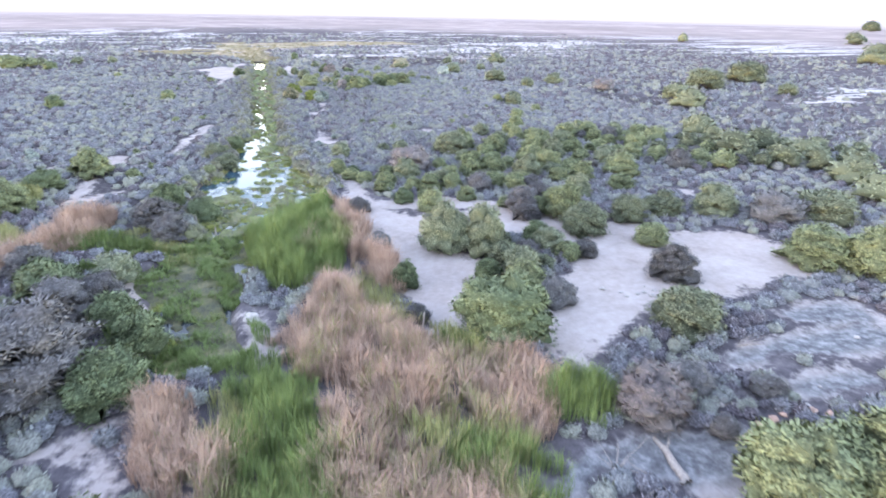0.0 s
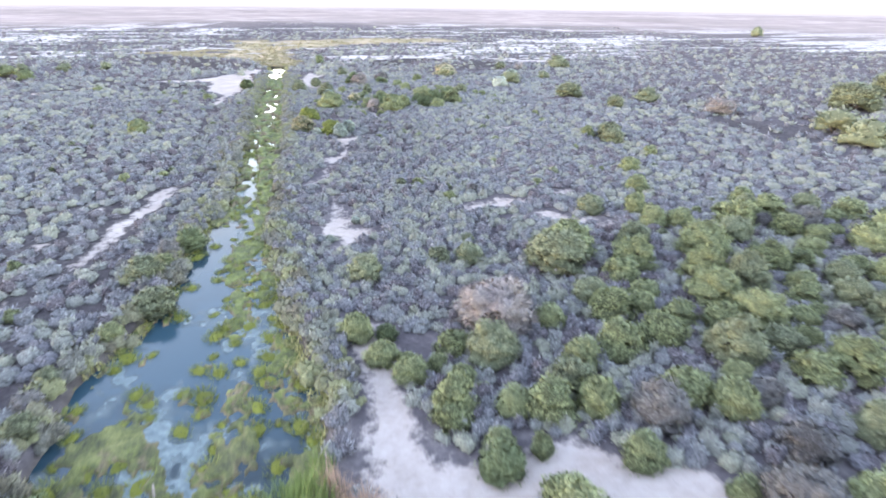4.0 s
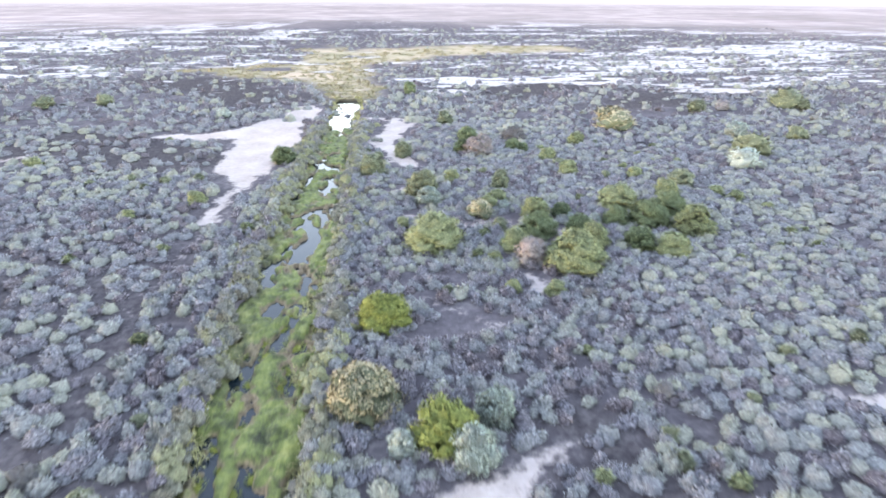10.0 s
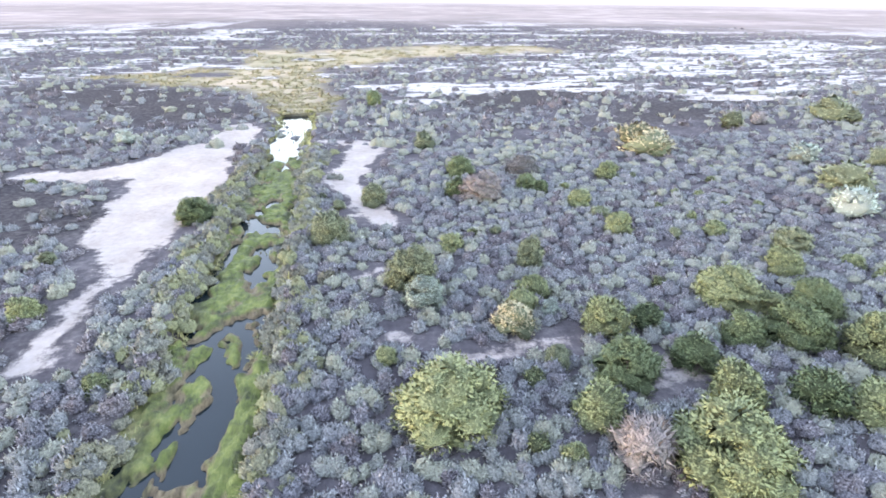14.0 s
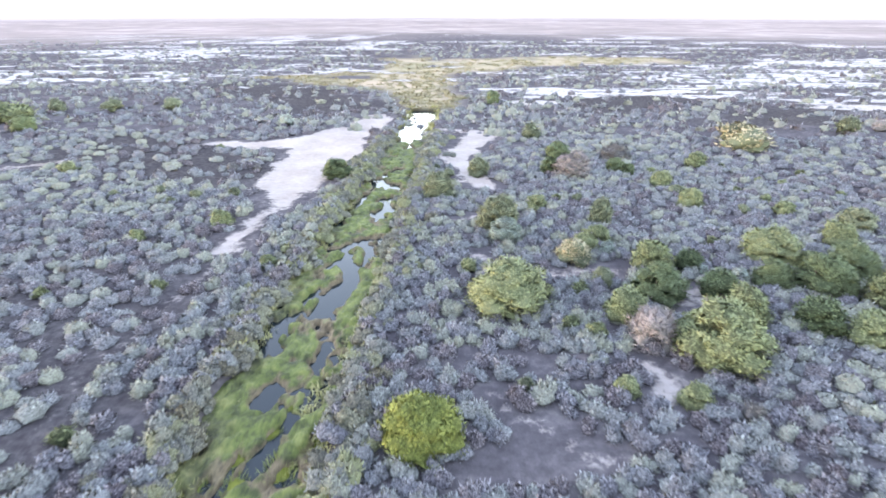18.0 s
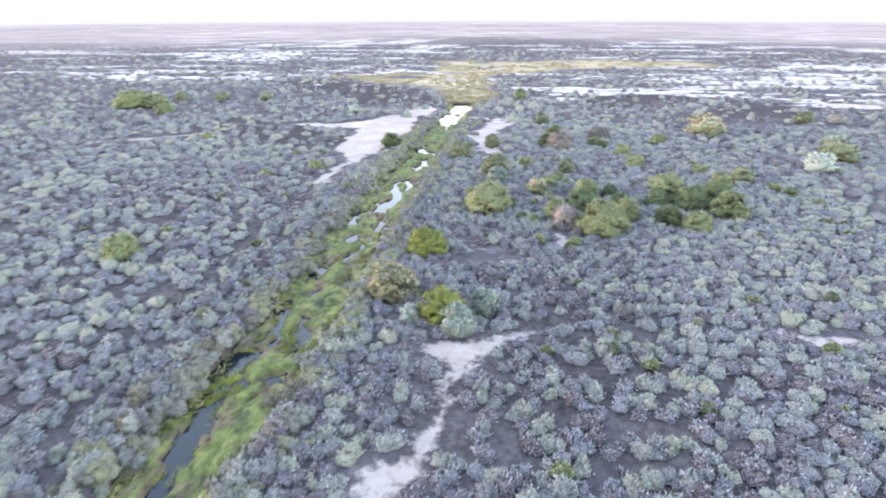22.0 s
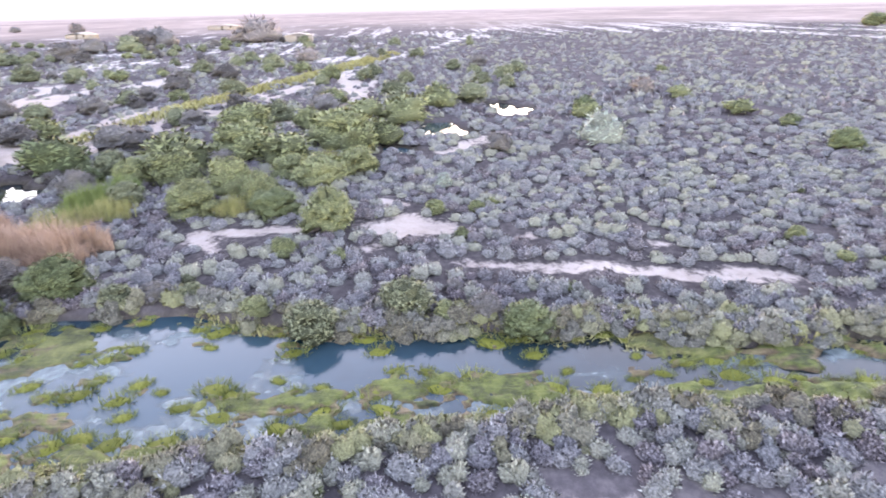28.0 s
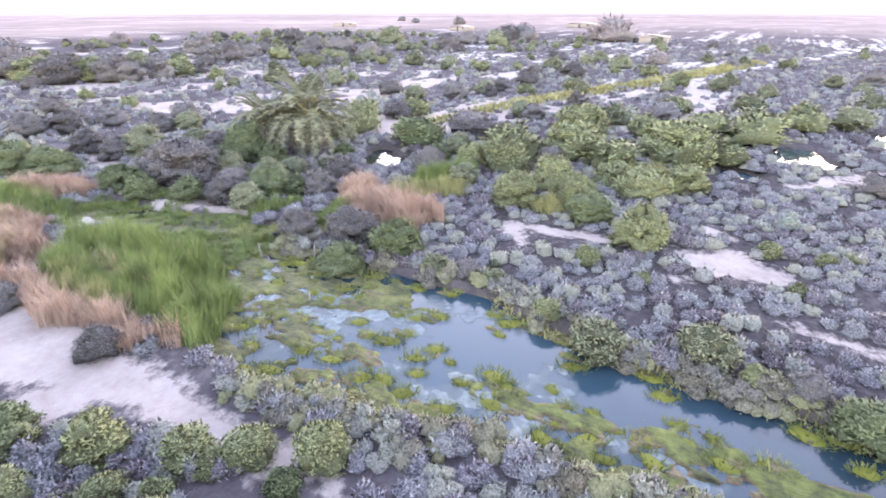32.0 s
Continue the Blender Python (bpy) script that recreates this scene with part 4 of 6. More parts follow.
BUSHES = [
    ("g", [(-9.0, -35.0, 4.7, 2.2), (-10.6, -31.9, 4.0, 1.4), (-11.0, -23.7, 3.3, 1.9), (5.3, -23.3, 4.7, 3.0), (-21.1, -22.6, 3.8, 3.6), (-10.4, -20.5, 2.4, 1.8), (-20.7, -19.0, 2.7, 1.6), (-11.9, -17.8, 2.4, 1.3), (2.0, -17.6, 1.6, 1.7), (-15.5, -14.0, 3.3, 1.3), (11.8, -13.6, 1.8, 1.4), (-32.5, -12.6, 5.4, 2.1), (-16.3, -12.3, 2.3, 1.3), (-28.5, -8.4, 2.3, 1.5), (5.5, -3.4, 1.7, 0.9), (-9.2, -2.6, 2.7, 1.6), (-11.5, -0.9, 2.8, 1.8), (3.0, 5.5, 1.1, 0.6), (-21.4, 6.4, 3.1, 1.1), (-7.4, 19.1, 2.1, 1.1)]),
    ("g", [(18.1, 65.3, 2.2, 1.2), (12.2, 68.2, 2.5, 1.8), (15.2, 68.5, 2.0, 1.3), (20.7, 69.3, 2.9, 1.0), (18.2, 69.5, 1.9, 1.5), (23.1, 71.1, 2.5, 1.9), (14.8, 71.6, 1.6, 0.9), (-7.9, 88.4, 2.5, 1.2), (9.9, 90.2, 1.8, 1.7), (16.3, 90.2, 1.5, 0.8), (15.5, 91.2, 1.7, 0.9), (11.2, 95.4, 2.4, 1.8), (-47.5, 105.6, 3.2, 2.1), (6.6, 128.9, 2.3, 2.2), (-31.9, 49.3, 2.7, 2.0), (-43.0, 52.0, 1.7, 1.2), (-50.4, 33.4, 3.0, 2.2)]),
    ("y", [(-42.4, -98.5, 7.2, 4.1), (-92.4, -90.2, 5.7, 3.0), (-46.0, -88.0, 6.7, 4.0), (-58.2, -79.2, 4.0, 3.1), (-58.0, -70.5, 3.2, 2.4), (13.5, -35.6, 4.5, 2.7), (10.4, -34.7, 4.1, 1.4), (28.2, -23.7, 3.9, 2.9), (-46.5, -22.0, 4.0, 1.5), (26.6, -21.5, 4.2, 1.6), (7.8, -20.2, 2.5, 1.8), (12.4, -16.6, 1.7, 0.9), (19.1, -15.7, 2.3, 1.3), (15.9, -10.0, 2.8, 2.5), (46.0, -8.3, 4.2, 2.2), (14.4, -8.3, 1.9, 1.4), (16.1, -8.1, 2.5, 1.6), (12.7, -6.3, 1.2, 0.8), (6.9, -6.1, 2.0, 1.7), (-28.7, -5.3, 2.6, 2.3)]),
    ("y", [(7.0, -5.2, 1.8, 1.2), (23.9, -5.1, 2.2, 1.0), (10.4, -4.1, 1.6, 0.7), (7.1, -2.9, 0.9, 1.0), (5.7, -2.5, 1.3, 0.7), (-39.0, -2.4, 5.2, 1.8), (-29.2, -2.4, 3.8, 2.6), (44.2, -2.2, 3.8, 1.9), (19.8, -1.9, 2.1, 0.8), (21.9, -1.9, 2.5, 1.1), (-45.8, -1.6, 5.7, 2.0), (10.1, -1.3, 1.8, 1.6), (26.4, -1.3, 3.1, 2.0), (4.4, -0.8, 1.5, 0.6), (6.9, -0.6, 1.5, 1.1), (4.7, 0.0, 1.7, 1.6), (-38.3, 0.3, 5.0, 3.1), (-31.3, 0.5, 5.3, 1.8), (6.2, 0.8, 0.7, 0.5), (10.9, 1.6, 1.7, 1.4)]),
    ("y", [(5.5, 1.6, 1.2, 0.7), (-19.8, 1.9, 2.8, 1.7), (-23.8, 2.1, 2.6, 2.0), (15.2, 2.2, 2.4, 1.5), (3.5, 2.3, 1.6, 0.7), (-26.4, 2.4, 3.1, 2.6), (21.0, 2.6, 2.7, 1.3), (4.8, 2.8, 1.0, 0.6), (43.1, 2.9, 4.5, 1.6), (3.5, 3.2, 1.0, 0.7), (-30.7, 3.3, 3.4, 2.3), (2.5, 3.7, 1.6, 1.1), (5.7, 3.7, 1.7, 1.1), (-23.4, 4.1, 3.1, 1.2), (-47.7, 4.2, 4.0, 1.5), (-34.1, 4.3, 3.6, 2.4), (-61.7, 4.6, 4.2, 1.8), (-26.3, 4.8, 2.3, 1.3), (10.9, 4.9, 1.7, 1.1), (20.5, 5.1, 3.1, 1.5)]),
    ("y", [(-21.5, 5.1, 2.8, 1.4), (-20.3, 5.7, 2.1, 1.8), (1.6, 5.7, 1.6, 1.5), (-29.2, 5.8, 2.8, 2.0), (-32.5, 7.8, 3.5, 2.3), (-15.3, 8.2, 1.4, 0.7), (-24.4, 8.5, 3.4, 1.9), (-37.7, 9.1, 5.4, 2.4), (-51.1, 9.7, 4.8, 2.1), (-16.4, 9.8, 2.6, 1.7), (23.9, 10.5, 3.6, 1.6), (-30.2, 10.6, 3.1, 2.2), (-40.3, 12.1, 3.5, 1.5), (15.6, 12.7, 3.8, 1.5), (-36.9, 13.3, 2.4, 1.0), (47.5, 13.4, 4.5, 2.1), (-49.9, 14.0, 5.3, 2.0), (-36.2, 15.6, 2.8, 1.5), (-20.6, 16.0, 1.3, 0.5), (-58.2, 17.7, 4.7, 2.3)]),
    ("y", [(23.8, 18.3, 1.8, 1.8), (-39.2, 18.6, 2.5, 1.3), (-44.2, 21.0, 3.2, 1.9), (26.9, 23.0, 2.1, 1.2), (-46.9, 24.5, 2.9, 1.5), (29.4, 28.2, 2.0, 1.6), (-57.4, 29.9, 5.4, 2.5), (61.3, 31.9, 5.5, 1.9), (-49.0, 33.3, 3.0, 1.8), (34.9, 33.4, 1.6, 0.9), (32.4, 42.2, 1.8, 1.4), (-59.7, 47.9, 3.0, 1.4), (-48.7, 49.7, 3.3, 1.6), (-42.3, 51.1, 1.6, 1.1), (-17.9, 54.4, 2.4, 1.9), (10.8, 54.3, 0.7, 0.3), (-86.1, 56.6, 2.1, 1.4), (45.7, 59.0, 2.8, 1.1)]),
    ("y", [(11.0, 60.1, 1.2, 0.5), (53.6, 63.1, 3.9, 1.5), (13.1, 63.3, 3.9, 2.2), (20.0, 64.3, 2.3, 1.1), (8.4, 64.4, 1.0, 0.8), (7.4, 65.1, 0.9, 0.7), (10.0, 66.1, 1.9, 1.6), (15.4, 66.1, 2.1, 1.7), (4.8, 67.1, 3.9, 1.9), (23.1, 67.6, 2.9, 1.5), (8.5, 68.5, 0.9, 0.7), (12.8, 71.5, 2.2, 1.8), (21.2, 71.7, 1.5, 1.1), (19.6, 72.7, 3.3, 1.5), (29.7, 73.3, 1.5, 0.9), (9.6, 73.9, 1.6, 0.8), (10.6, 75.1, 1.7, 1.1), (29.1, 75.1, 1.3, 0.5), (24.8, 75.2, 2.1, 1.2), (-12.9, 76.9, 1.6, 0.7)]),
    ("y", [(24.5, 80.7, 1.5, 0.7), (7.7, 81.1, 1.6, 0.9), (18.7, 82.2, 1.8, 1.6), (9.4, 83.0, 0.8, 0.5), (24.4, 83.2, 1.0, 0.5), (30.6, 84.7, 0.9, 0.5), (18.1, 87.1, 1.8, 1.2), (-31.1, 88.9, 1.7, 0.8), (183.4, 92.7, 11.1, 5.0), (49.1, 92.7, 2.5, 1.3), (23.0, 93.0, 1.9, 0.7), (9.8, 105.4, 2.2, 1.7), (61.7, 109.0, 2.4, 0.9), (-56.7, 111.2, 5.7, 2.0), (-53.1, 111.9, 4.5, 1.6), (-216.2, 194.5, 9.7, 4.7), (213.7, 220.6, 5.9, 4.5), (614.2, 422.2, 18.7, 7.3)]),
    ("o", [(-155.7, -101.9, 9.7, 4.3), (-172.8, -70.8, 7.8, 4.3), (-98.5, -55.6, 5.0, 3.0), (-27.6, -38.4, 3.2, 1.3), (-18.3, -31.9, 4.3, 2.4), (-22.4, -29.9, 3.3, 1.3), (13.8, -25.4, 3.6, 2.1), (-67.1, -23.1, 3.4, 1.4), (-31.1, -20.7, 3.2, 1.6), (8.6, -18.1, 2.3, 1.9), (-36.2, -16.4, 2.7, 1.2), (34.0, -15.6, 4.2, 1.7), (11.8, -15.2, 2.2, 1.4), (7.8, -14.4, 2.9, 3.1), (-111.9, -14.2, 4.9, 1.7), (41.9, -13.7, 4.3, 1.9), (5.8, -13.3, 3.4, 3.1), (-12.7, -13.1, 2.4, 1.6), (15.7, -12.9, 3.3, 2.2), (27.1, -12.3, 3.5, 2.3)]),
    ("o", [(20.1, -11.7, 2.8, 1.4), (23.2, -11.3, 3.0, 1.4), (-52.2, -10.8, 3.3, 1.4), (19.5, -5.5, 2.5, 1.6), (-30.8, -4.7, 2.7, 1.6), (-24.2, -3.7, 2.4, 1.0), (48.8, -0.8, 4.0, 2.0), (-52.7, -0.3, 3.8, 1.6), (17.8, 0.4, 2.7, 2.0), (48.4, 4.2, 4.2, 2.2), (14.0, 6.7, 2.0, 1.1), (-7.9, 10.8, 2.3, 0.9), (14.1, 11.0, 4.0, 2.4), (2.8, 11.8, 2.2, 1.5), (9.2, 12.9, 1.8, 0.7), (7.4, 13.2, 1.4, 0.8), (-52.2, 13.3, 4.9, 1.7), (-9.0, 14.4, 2.2, 0.8), (-61.5, 17.9, 4.2, 1.6), (20.6, 19.1, 2.0, 1.5)]),
    ("o", [(-99.6, 22.2, 3.2, 1.9), (-61.1, 22.2, 4.2, 1.5), (-91.0, 25.4, 3.0, 1.7), (7.9, 28.4, 1.0, 0.7), (-87.5, 30.5, 2.9, 1.7), (63.9, 38.3, 5.2, 2.6), (33.7, 38.9, 2.7, 1.8), (89.2, 38.9, 3.6, 2.4), (34.6, 41.1, 2.8, 1.5), (81.3, 51.3, 7.4, 3.0), (99.3, 59.3, 8.4, 3.4), (9.7, 69.3, 1.2, 1.1), (43.2, 69.4, 4.6, 1.6), (4.8, 76.9, 2.8, 2.4), (27.3, 77.6, 2.3, 0.8), (11.5, 78.2, 1.7, 1.9), (0.7, 83.4, 2.4, 2.0), (18.5, 84.6, 1.4, 0.8), (39.7, 87.0, 4.1, 1.8), (3.8, 89.7, 1.8, 1.6)]),
    ("o", [(45.5, 108.5, 2.8, 1.3), (60.7, 111.0, 4.9, 1.7), (-60.0, 113.9, 3.2, 1.6), (-52.6, 118.8, 2.6, 1.9), (-45.6, 119.9, 3.1, 1.1), (-38.2, 121.9, 2.5, 1.0), (301.8, 193.3, 11.2, 4.2)]),
    ("r", [(-408.2, -267.0, 7.3, 3.9), (-365.4, -226.1, 6.5, 3.5), (-132.5, -122.9, 9.5, 3.3), (-91.9, -118.3, 9.6, 4.0), (-41.1, -105.2, 11.1, 4.6), (-95.7, -103.4, 6.1, 3.3), (-116.1, -100.9, 8.2, 3.6), (-83.4, -97.3, 8.4, 2.9), (-42.4, -89.7, 8.9, 5.2), (-111.9, -87.4, 9.1, 3.3), (-47.6, -83.7, 6.6, 4.9), (-48.6, -80.2, 5.4, 3.9), (-52.8, -79.2, 5.4, 4.1), (-167.6, -78.6, 7.7, 3.4), (-107.6, -75.0, 7.1, 3.1), (-188.8, -73.7, 10.5, 5.3), (-141.6, -72.3, 8.4, 3.7), (-194.4, -69.7, 10.6, 4.7), (-24.9, -59.5, 4.0, 1.4), (-17.0, -48.7, 4.0, 1.4)]),
    ("r", [(-24.9, -47.5, 3.5, 1.2), (-20.4, -47.5, 4.0, 1.4), (-25.3, -39.9, 3.2, 1.2), (-16.4, -37.1, 3.4, 1.5), (-58.9, -34.3, 4.1, 2.2), (-16.4, -32.8, 3.2, 1.4), (10.2, -31.9, 1.1, 0.4), (13.4, -30.7, 1.4, 0.6), (10.7, -29.4, 1.9, 1.1), (-22.4, -27.6, 3.2, 1.3), (-16.0, -25.2, 4.2, 2.3), (-60.5, -24.4, 3.9, 1.6), (-43.2, -22.5, 3.8, 1.3), (-14.5, -21.9, 5.9, 2.9), (1.7, -21.2, 1.3, 0.7), (-78.4, -20.9, 4.6, 1.6), (17.0, -20.4, 2.9, 1.3), (-92.8, -18.0, 5.2, 1.8), (13.8, -16.3, 1.7, 0.9), (-14.3, -16.2, 2.8, 1.7)]),
    ("r", [(-12.9, -15.5, 2.5, 1.4), (30.4, -14.7, 4.1, 2.1), (1.6, -12.3, 1.8, 0.9), (-20.9, -12.3, 2.5, 1.4), (-40.1, -11.7, 4.5, 1.6), (-17.1, -11.1, 2.7, 1.3), (13.1, -9.2, 2.2, 1.7), (-19.6, -9.1, 2.3, 1.4), (-22.8, -9.0, 2.4, 1.0), (-38.8, -8.9, 3.8, 1.3), (-51.0, -8.8, 3.2, 2.0), (-26.8, -8.1, 2.6, 1.1), (13.7, -7.4, 2.7, 1.8), (-10.7, -6.9, 2.6, 1.5), (16.0, -5.3, 2.0, 0.9), (1.7, -5.1, 1.7, 1.0), (-11.9, -4.1, 3.3, 1.4), (-57.6, 4.1, 4.0, 1.9), (16.5, 95.2, 3.0, 1.5)]),
    ("p", [(-25.2, 16.8, 1.5, 0.7), (1.2, 17.5, 0.8, 0.6), (5.0, 17.9, 0.5, 0.5), (3.2, 20.5, 0.8, 0.6), (-37.4, 31.2, 5.2, 2.5), (4.5, 48.3, 2.3, 0.8), (2.0, 49.0, 1.5, 1.1), (5.7, 50.4, 2.1, 1.6), (16.7, 69.7, 1.5, 1.2), (15.3, 70.9, 1.1, 0.6), (10.8, 73.0, 1.6, 1.1), (5.1, 75.0, 3.4, 1.2), (35.9, 82.2, 5.0, 1.8), (42.8, 94.7, 4.7, 1.6), (-19.0, 111.3, 3.1, 1.1)]),
    ("d", [(-348.3, -180.4, 7.9, 4.9), (-106.5, -175.8, 6.5, 3.4), (-205.8, -46.5, 8.6, 4.9), (-205.8, -40.2, 14.9, 6.7), (8.2, -30.3, 2.8, 1.5), (-124.1, -9.2, 5.3, 1.8), (8.4, 5.6, 3.8, 2.0), (-63.9, 45.1, 2.4, 2.3), (-66.1, 45.6, 3.2, 1.4), (58.1, 51.6, 4.4, 1.5), (10.6, 64.0, 2.0, 1.9), (11.5, 89.5, 3.0, 2.1), (50.7, 110.7, 1.9, 1.5)]),
    ("w", [(0.5, 51.6, 3.0, 2.1), (8.8, 72.3, 2.0, 0.9), (30.3, 99.4, 4.4, 1.5), (31.1, 103.6, 4.1, 1.8)]),
    ("y", [(-18.8, 10.0, 3.1, 2.3), (-33, -4, 5.2, 3.1), (-36.5, 0.5, 5.6, 3.3), (-30, -1.5, 4.2, 2.6), (-34, 4.5, 4.6, 2.7), (-40, 8.5, 6.4, 3.3), (-35.2, 10.4, 3.4, 3.0), (-27.4, 8.2, 3.7, 2.4), (-24.2, 4.8, 2.6, 2.0), (-22.2, 1.2, 3.4, 2.2)]),
    ("b", [(3.6, 49.3, 2.5, 1.8), (1.4, 57.6, 2.6, 1.9)]),
    ("Y", [(-35.7, -21.4, 4.0, 3.7)]),
]
rng = np.random.default_rng(9)
placed = []
for kind, rows in BUSHES[-3:] + BUSHES[:-3]:
    for x, y, width, height in rows:
        if kind == "y" and -42 < x < -15 and -6 < y < 12 and any(math.hypot(x - a, y - b) < 0.45 * (w + width) for a, b, w in placed):
            continue
        put_bush(kind, x, y, width, height, rng)
        placed.append((x, y, width))

# a row of rounded bushes on the west bank
for y in np.arange(-1.0, 22, 1.55):
    x = float(banks(np.array([y]))[0][0]) - rng.uniform(0.5, 1.3)
    width = rng.uniform(1.0, 1.9)
    if rng.uniform() < 0.55 and all(math.hypot(x - a, y - b) > 0.4 * (w + width) for a, b, w in placed):
        put_bush("yryroyw"[int(rng.integers(0, 7))], x, y, width * 0.8, width * rng.uniform(0.35, 0.5), rng)
        placed.append((x, y, width))

# grey and olive trees scattered over the plain west of the palms
wx_, wy_ = jitter_grid(-210, -34, -190, 34, 6.5, rng)
for x, y in zip(wx_, wy_):
    grove = chain(np.array(x), np.array(y), [(-50, -95, 10), (-75, -90, 14), (-95, -75, 14), (-160, -150, 30)])
    width = rng.uniform(2.0, 4.4) * (1.25 if grove > 0 else 1)
    want = 0.8 if grove > 0 else np.interp(y, (-190, -60, -5, 34), (0.3, 0.42, 0.42, 0.10)) * np.interp(x, (-210, -120), (0.35, 1.0))
    if rng.uniform() < want and sand_at(x, y) < 1.0 and pools_at(x, y) < -1.5 and all(math.hypot(x - a, y - b) > 0.42 * (w + width) for a, b, w in placed):
        put_bush("oyroryoro"[int(rng.integers(0, 9))], x, y, width, width * rng.uniform(0.45, 0.7), rng)
        placed.append((x, y, width))

# olive and grey bushes between the palms and the reeds
wx_, wy_ = jitter_grid(-40, -9, -30, 4, 2.3, rng)
for x, y in zip(wx_, wy_):
    zone = chain(np.array(x), np.array(y), [(-14, -23, 3.5), (-20, -16, 4.5), (-30, -9, 5), (-35, -1, 4)])
    width = rng.uniform(1.3, 2.9)
    if zone > 0 and rng.uniform() < 0.8 and sand_at(x, y) < 0 and pools_at(x, y) < -1 and channel_at(x, y) < -0.6 and all(math.hypot(x - a, y - b) > 0.4 * (w + width) for a, b, w in placed):
        put_bush("rrogoyr"[int(rng.integers(0, 7))], x, y, width, width * rng.uniform(0.5, 0.7), rng)
        placed.append((x, y, width))

# bushes grown together between the two stretches of sand
ix_, iy_ = jitter_grid(4, 12, -23, -6, 1.7, rng)
for x, y in zip(ix_, iy_):
    zone = chain(np.array(x), np.array(y), [(7.5, -8.5, 1.6), (8, -12, 2.0), (8.3, -17, 2.0), (8.8, -20.5, 1.4)])
    width = rng.uniform(1.2, 2.4)
    if zone > 0 and sand_at(x, y) < 0.2 and all(math.hypot(x - a, y - b) > 0.34 * (w + width) for a, b, w in placed):
        put_bush("ororyrg"[int(rng.integers(0, 7))], x, y, width, width * rng.uniform(0.5, 0.75), rng)
        placed.append((x, y, width))

# small olive and yellowish shrubs among the saltbush
small = 0
for x, y in zip(rng.uniform(-24, 34, 900), rng.uniform(4, 100, 900)):
    if small < 110 and sand_at(x, y) < -0.8 and channel_at(x, y) < -1.6 and all(math.hypot(x - a, y - b) > 0.7 * (w + 0.8) for a, b, w in placed):
        width = rng.uniform(0.6, 1.1)
        put_bush("yoory"[int(rng.integers(0, 5))], x, y, width, width * rng.uniform(0.6, 0.8), rng)
        placed.append((x, y, width))
        small += 1

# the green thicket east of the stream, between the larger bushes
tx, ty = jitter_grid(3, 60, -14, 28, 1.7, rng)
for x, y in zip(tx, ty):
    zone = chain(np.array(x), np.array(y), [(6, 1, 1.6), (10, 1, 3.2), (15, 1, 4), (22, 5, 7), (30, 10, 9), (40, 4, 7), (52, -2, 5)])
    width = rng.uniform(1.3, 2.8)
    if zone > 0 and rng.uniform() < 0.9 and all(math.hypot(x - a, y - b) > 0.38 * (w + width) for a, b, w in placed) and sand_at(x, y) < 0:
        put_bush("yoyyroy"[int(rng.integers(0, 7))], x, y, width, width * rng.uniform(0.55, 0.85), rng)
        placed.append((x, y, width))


# ---- reeds and rushes ----
def reed_mesh(name, zones, per_m2, height, material, rng, width=0.017, lean=0.34, patch=(-1, 2)):
    """Stands of long leaves that rise from the ground and bend over: two quads a leaf."""
    spots, tall = [], []
    for beads, h in zones:
        xs, ys = [b[0] for b in beads], [b[1] for b in beads]
        r = max(b[2] for b in beads) + 1
        x0, x1, y0, y1 = min(xs) - r, max(xs) + r, min(ys) - r, max(ys) + r
        n = int((x1 - x0) * (y1 - y0) * per_m2)
        x, y = rng.uniform(x0, x1, n), rng.uniform(y0, y1, n)
        inside = chain(x + (fbm(x * 0.7, y * 0.7, 131) - 0.5) * 1.6, y + (fbm(x * 0.7, y * 0.7, 132) - 0.5) * 1.6, beads)
        where = fbm(x * 0.75, y * 0.75, 139)
        ok = (inside > 0) & (vnoise(x * 1.3, y * 1.3, 133) > 0.18) & (where > patch[0]) & (where < patch[1])
        x, y = x[ok], y[ok]
        spots.append(np.stack([x, y, np.maximum(ground_z(x, y), WATER_Z - 0.1)], 1))
        tall.append(h * (0.55 + 0.6 * fbm(x * 0.6, y * 0.6, 134)) * (0.6 + 0.4 * step(0, 0.9, inside[ok])) * rng.uniform(0.7, 1.15, ok.sum()) * (0.65 + 0.6 * vnoise(x * 2.2, y * 2.2, 138)))
    p, h = np.concatenate(spots), np.concatenate(tall) * height
    n = len(p)
    wind = vnoise(p[:, 0] * 2.6, p[:, 1] * 2.6, 135) * 9
    a = wind + rng.normal(size=n) * 1.3
    out = np.stack([np.cos(a), np.sin(a), np.zeros(n)], 1)
    side = np.stack([-np.sin(a), np.cos(a), np.zeros(n)], 1) * (width * rng.uniform(0.6, 1.4, n))[:, None]
    bend = (lean * rng.uniform(0.3, 1.3, n) * h)[:, None]
    up = np.zeros((n, 3))
    up[:, 2] = h
    mid = p + up * 0.62 + out * bend * 0.25
    tip = p + up * (0.98 - 0.12 * rng.uniform(0, 1, (n, 1))) + out * bend
    v = np.stack([p - side * 0.4, p + side * 0.4, mid + side * 0.5, mid - side * 0.5, tip + side * 0.1, tip - side * 0.1], 1).reshape(-1, 3)
    k = np.arange(n) * 6
    f = np.concatenate([np.stack([k, k + 1, k + 2, k + 3], 1), np.stack([k + 3, k + 2, k + 4, k + 5], 1)])
    tone = np.repeat(rng.uniform(0, 1, n) * 0.3 + 0.45 * vnoise(p[:, 0] * 2.6, p[:, 1] * 2.6, 137) + 0.3 * fbm(p[:, 0] * 0.5, p[:, 1] * 0.5, 136), 6)
    return new(name, quads_mesh(name, v, f, [material], tone=tone))


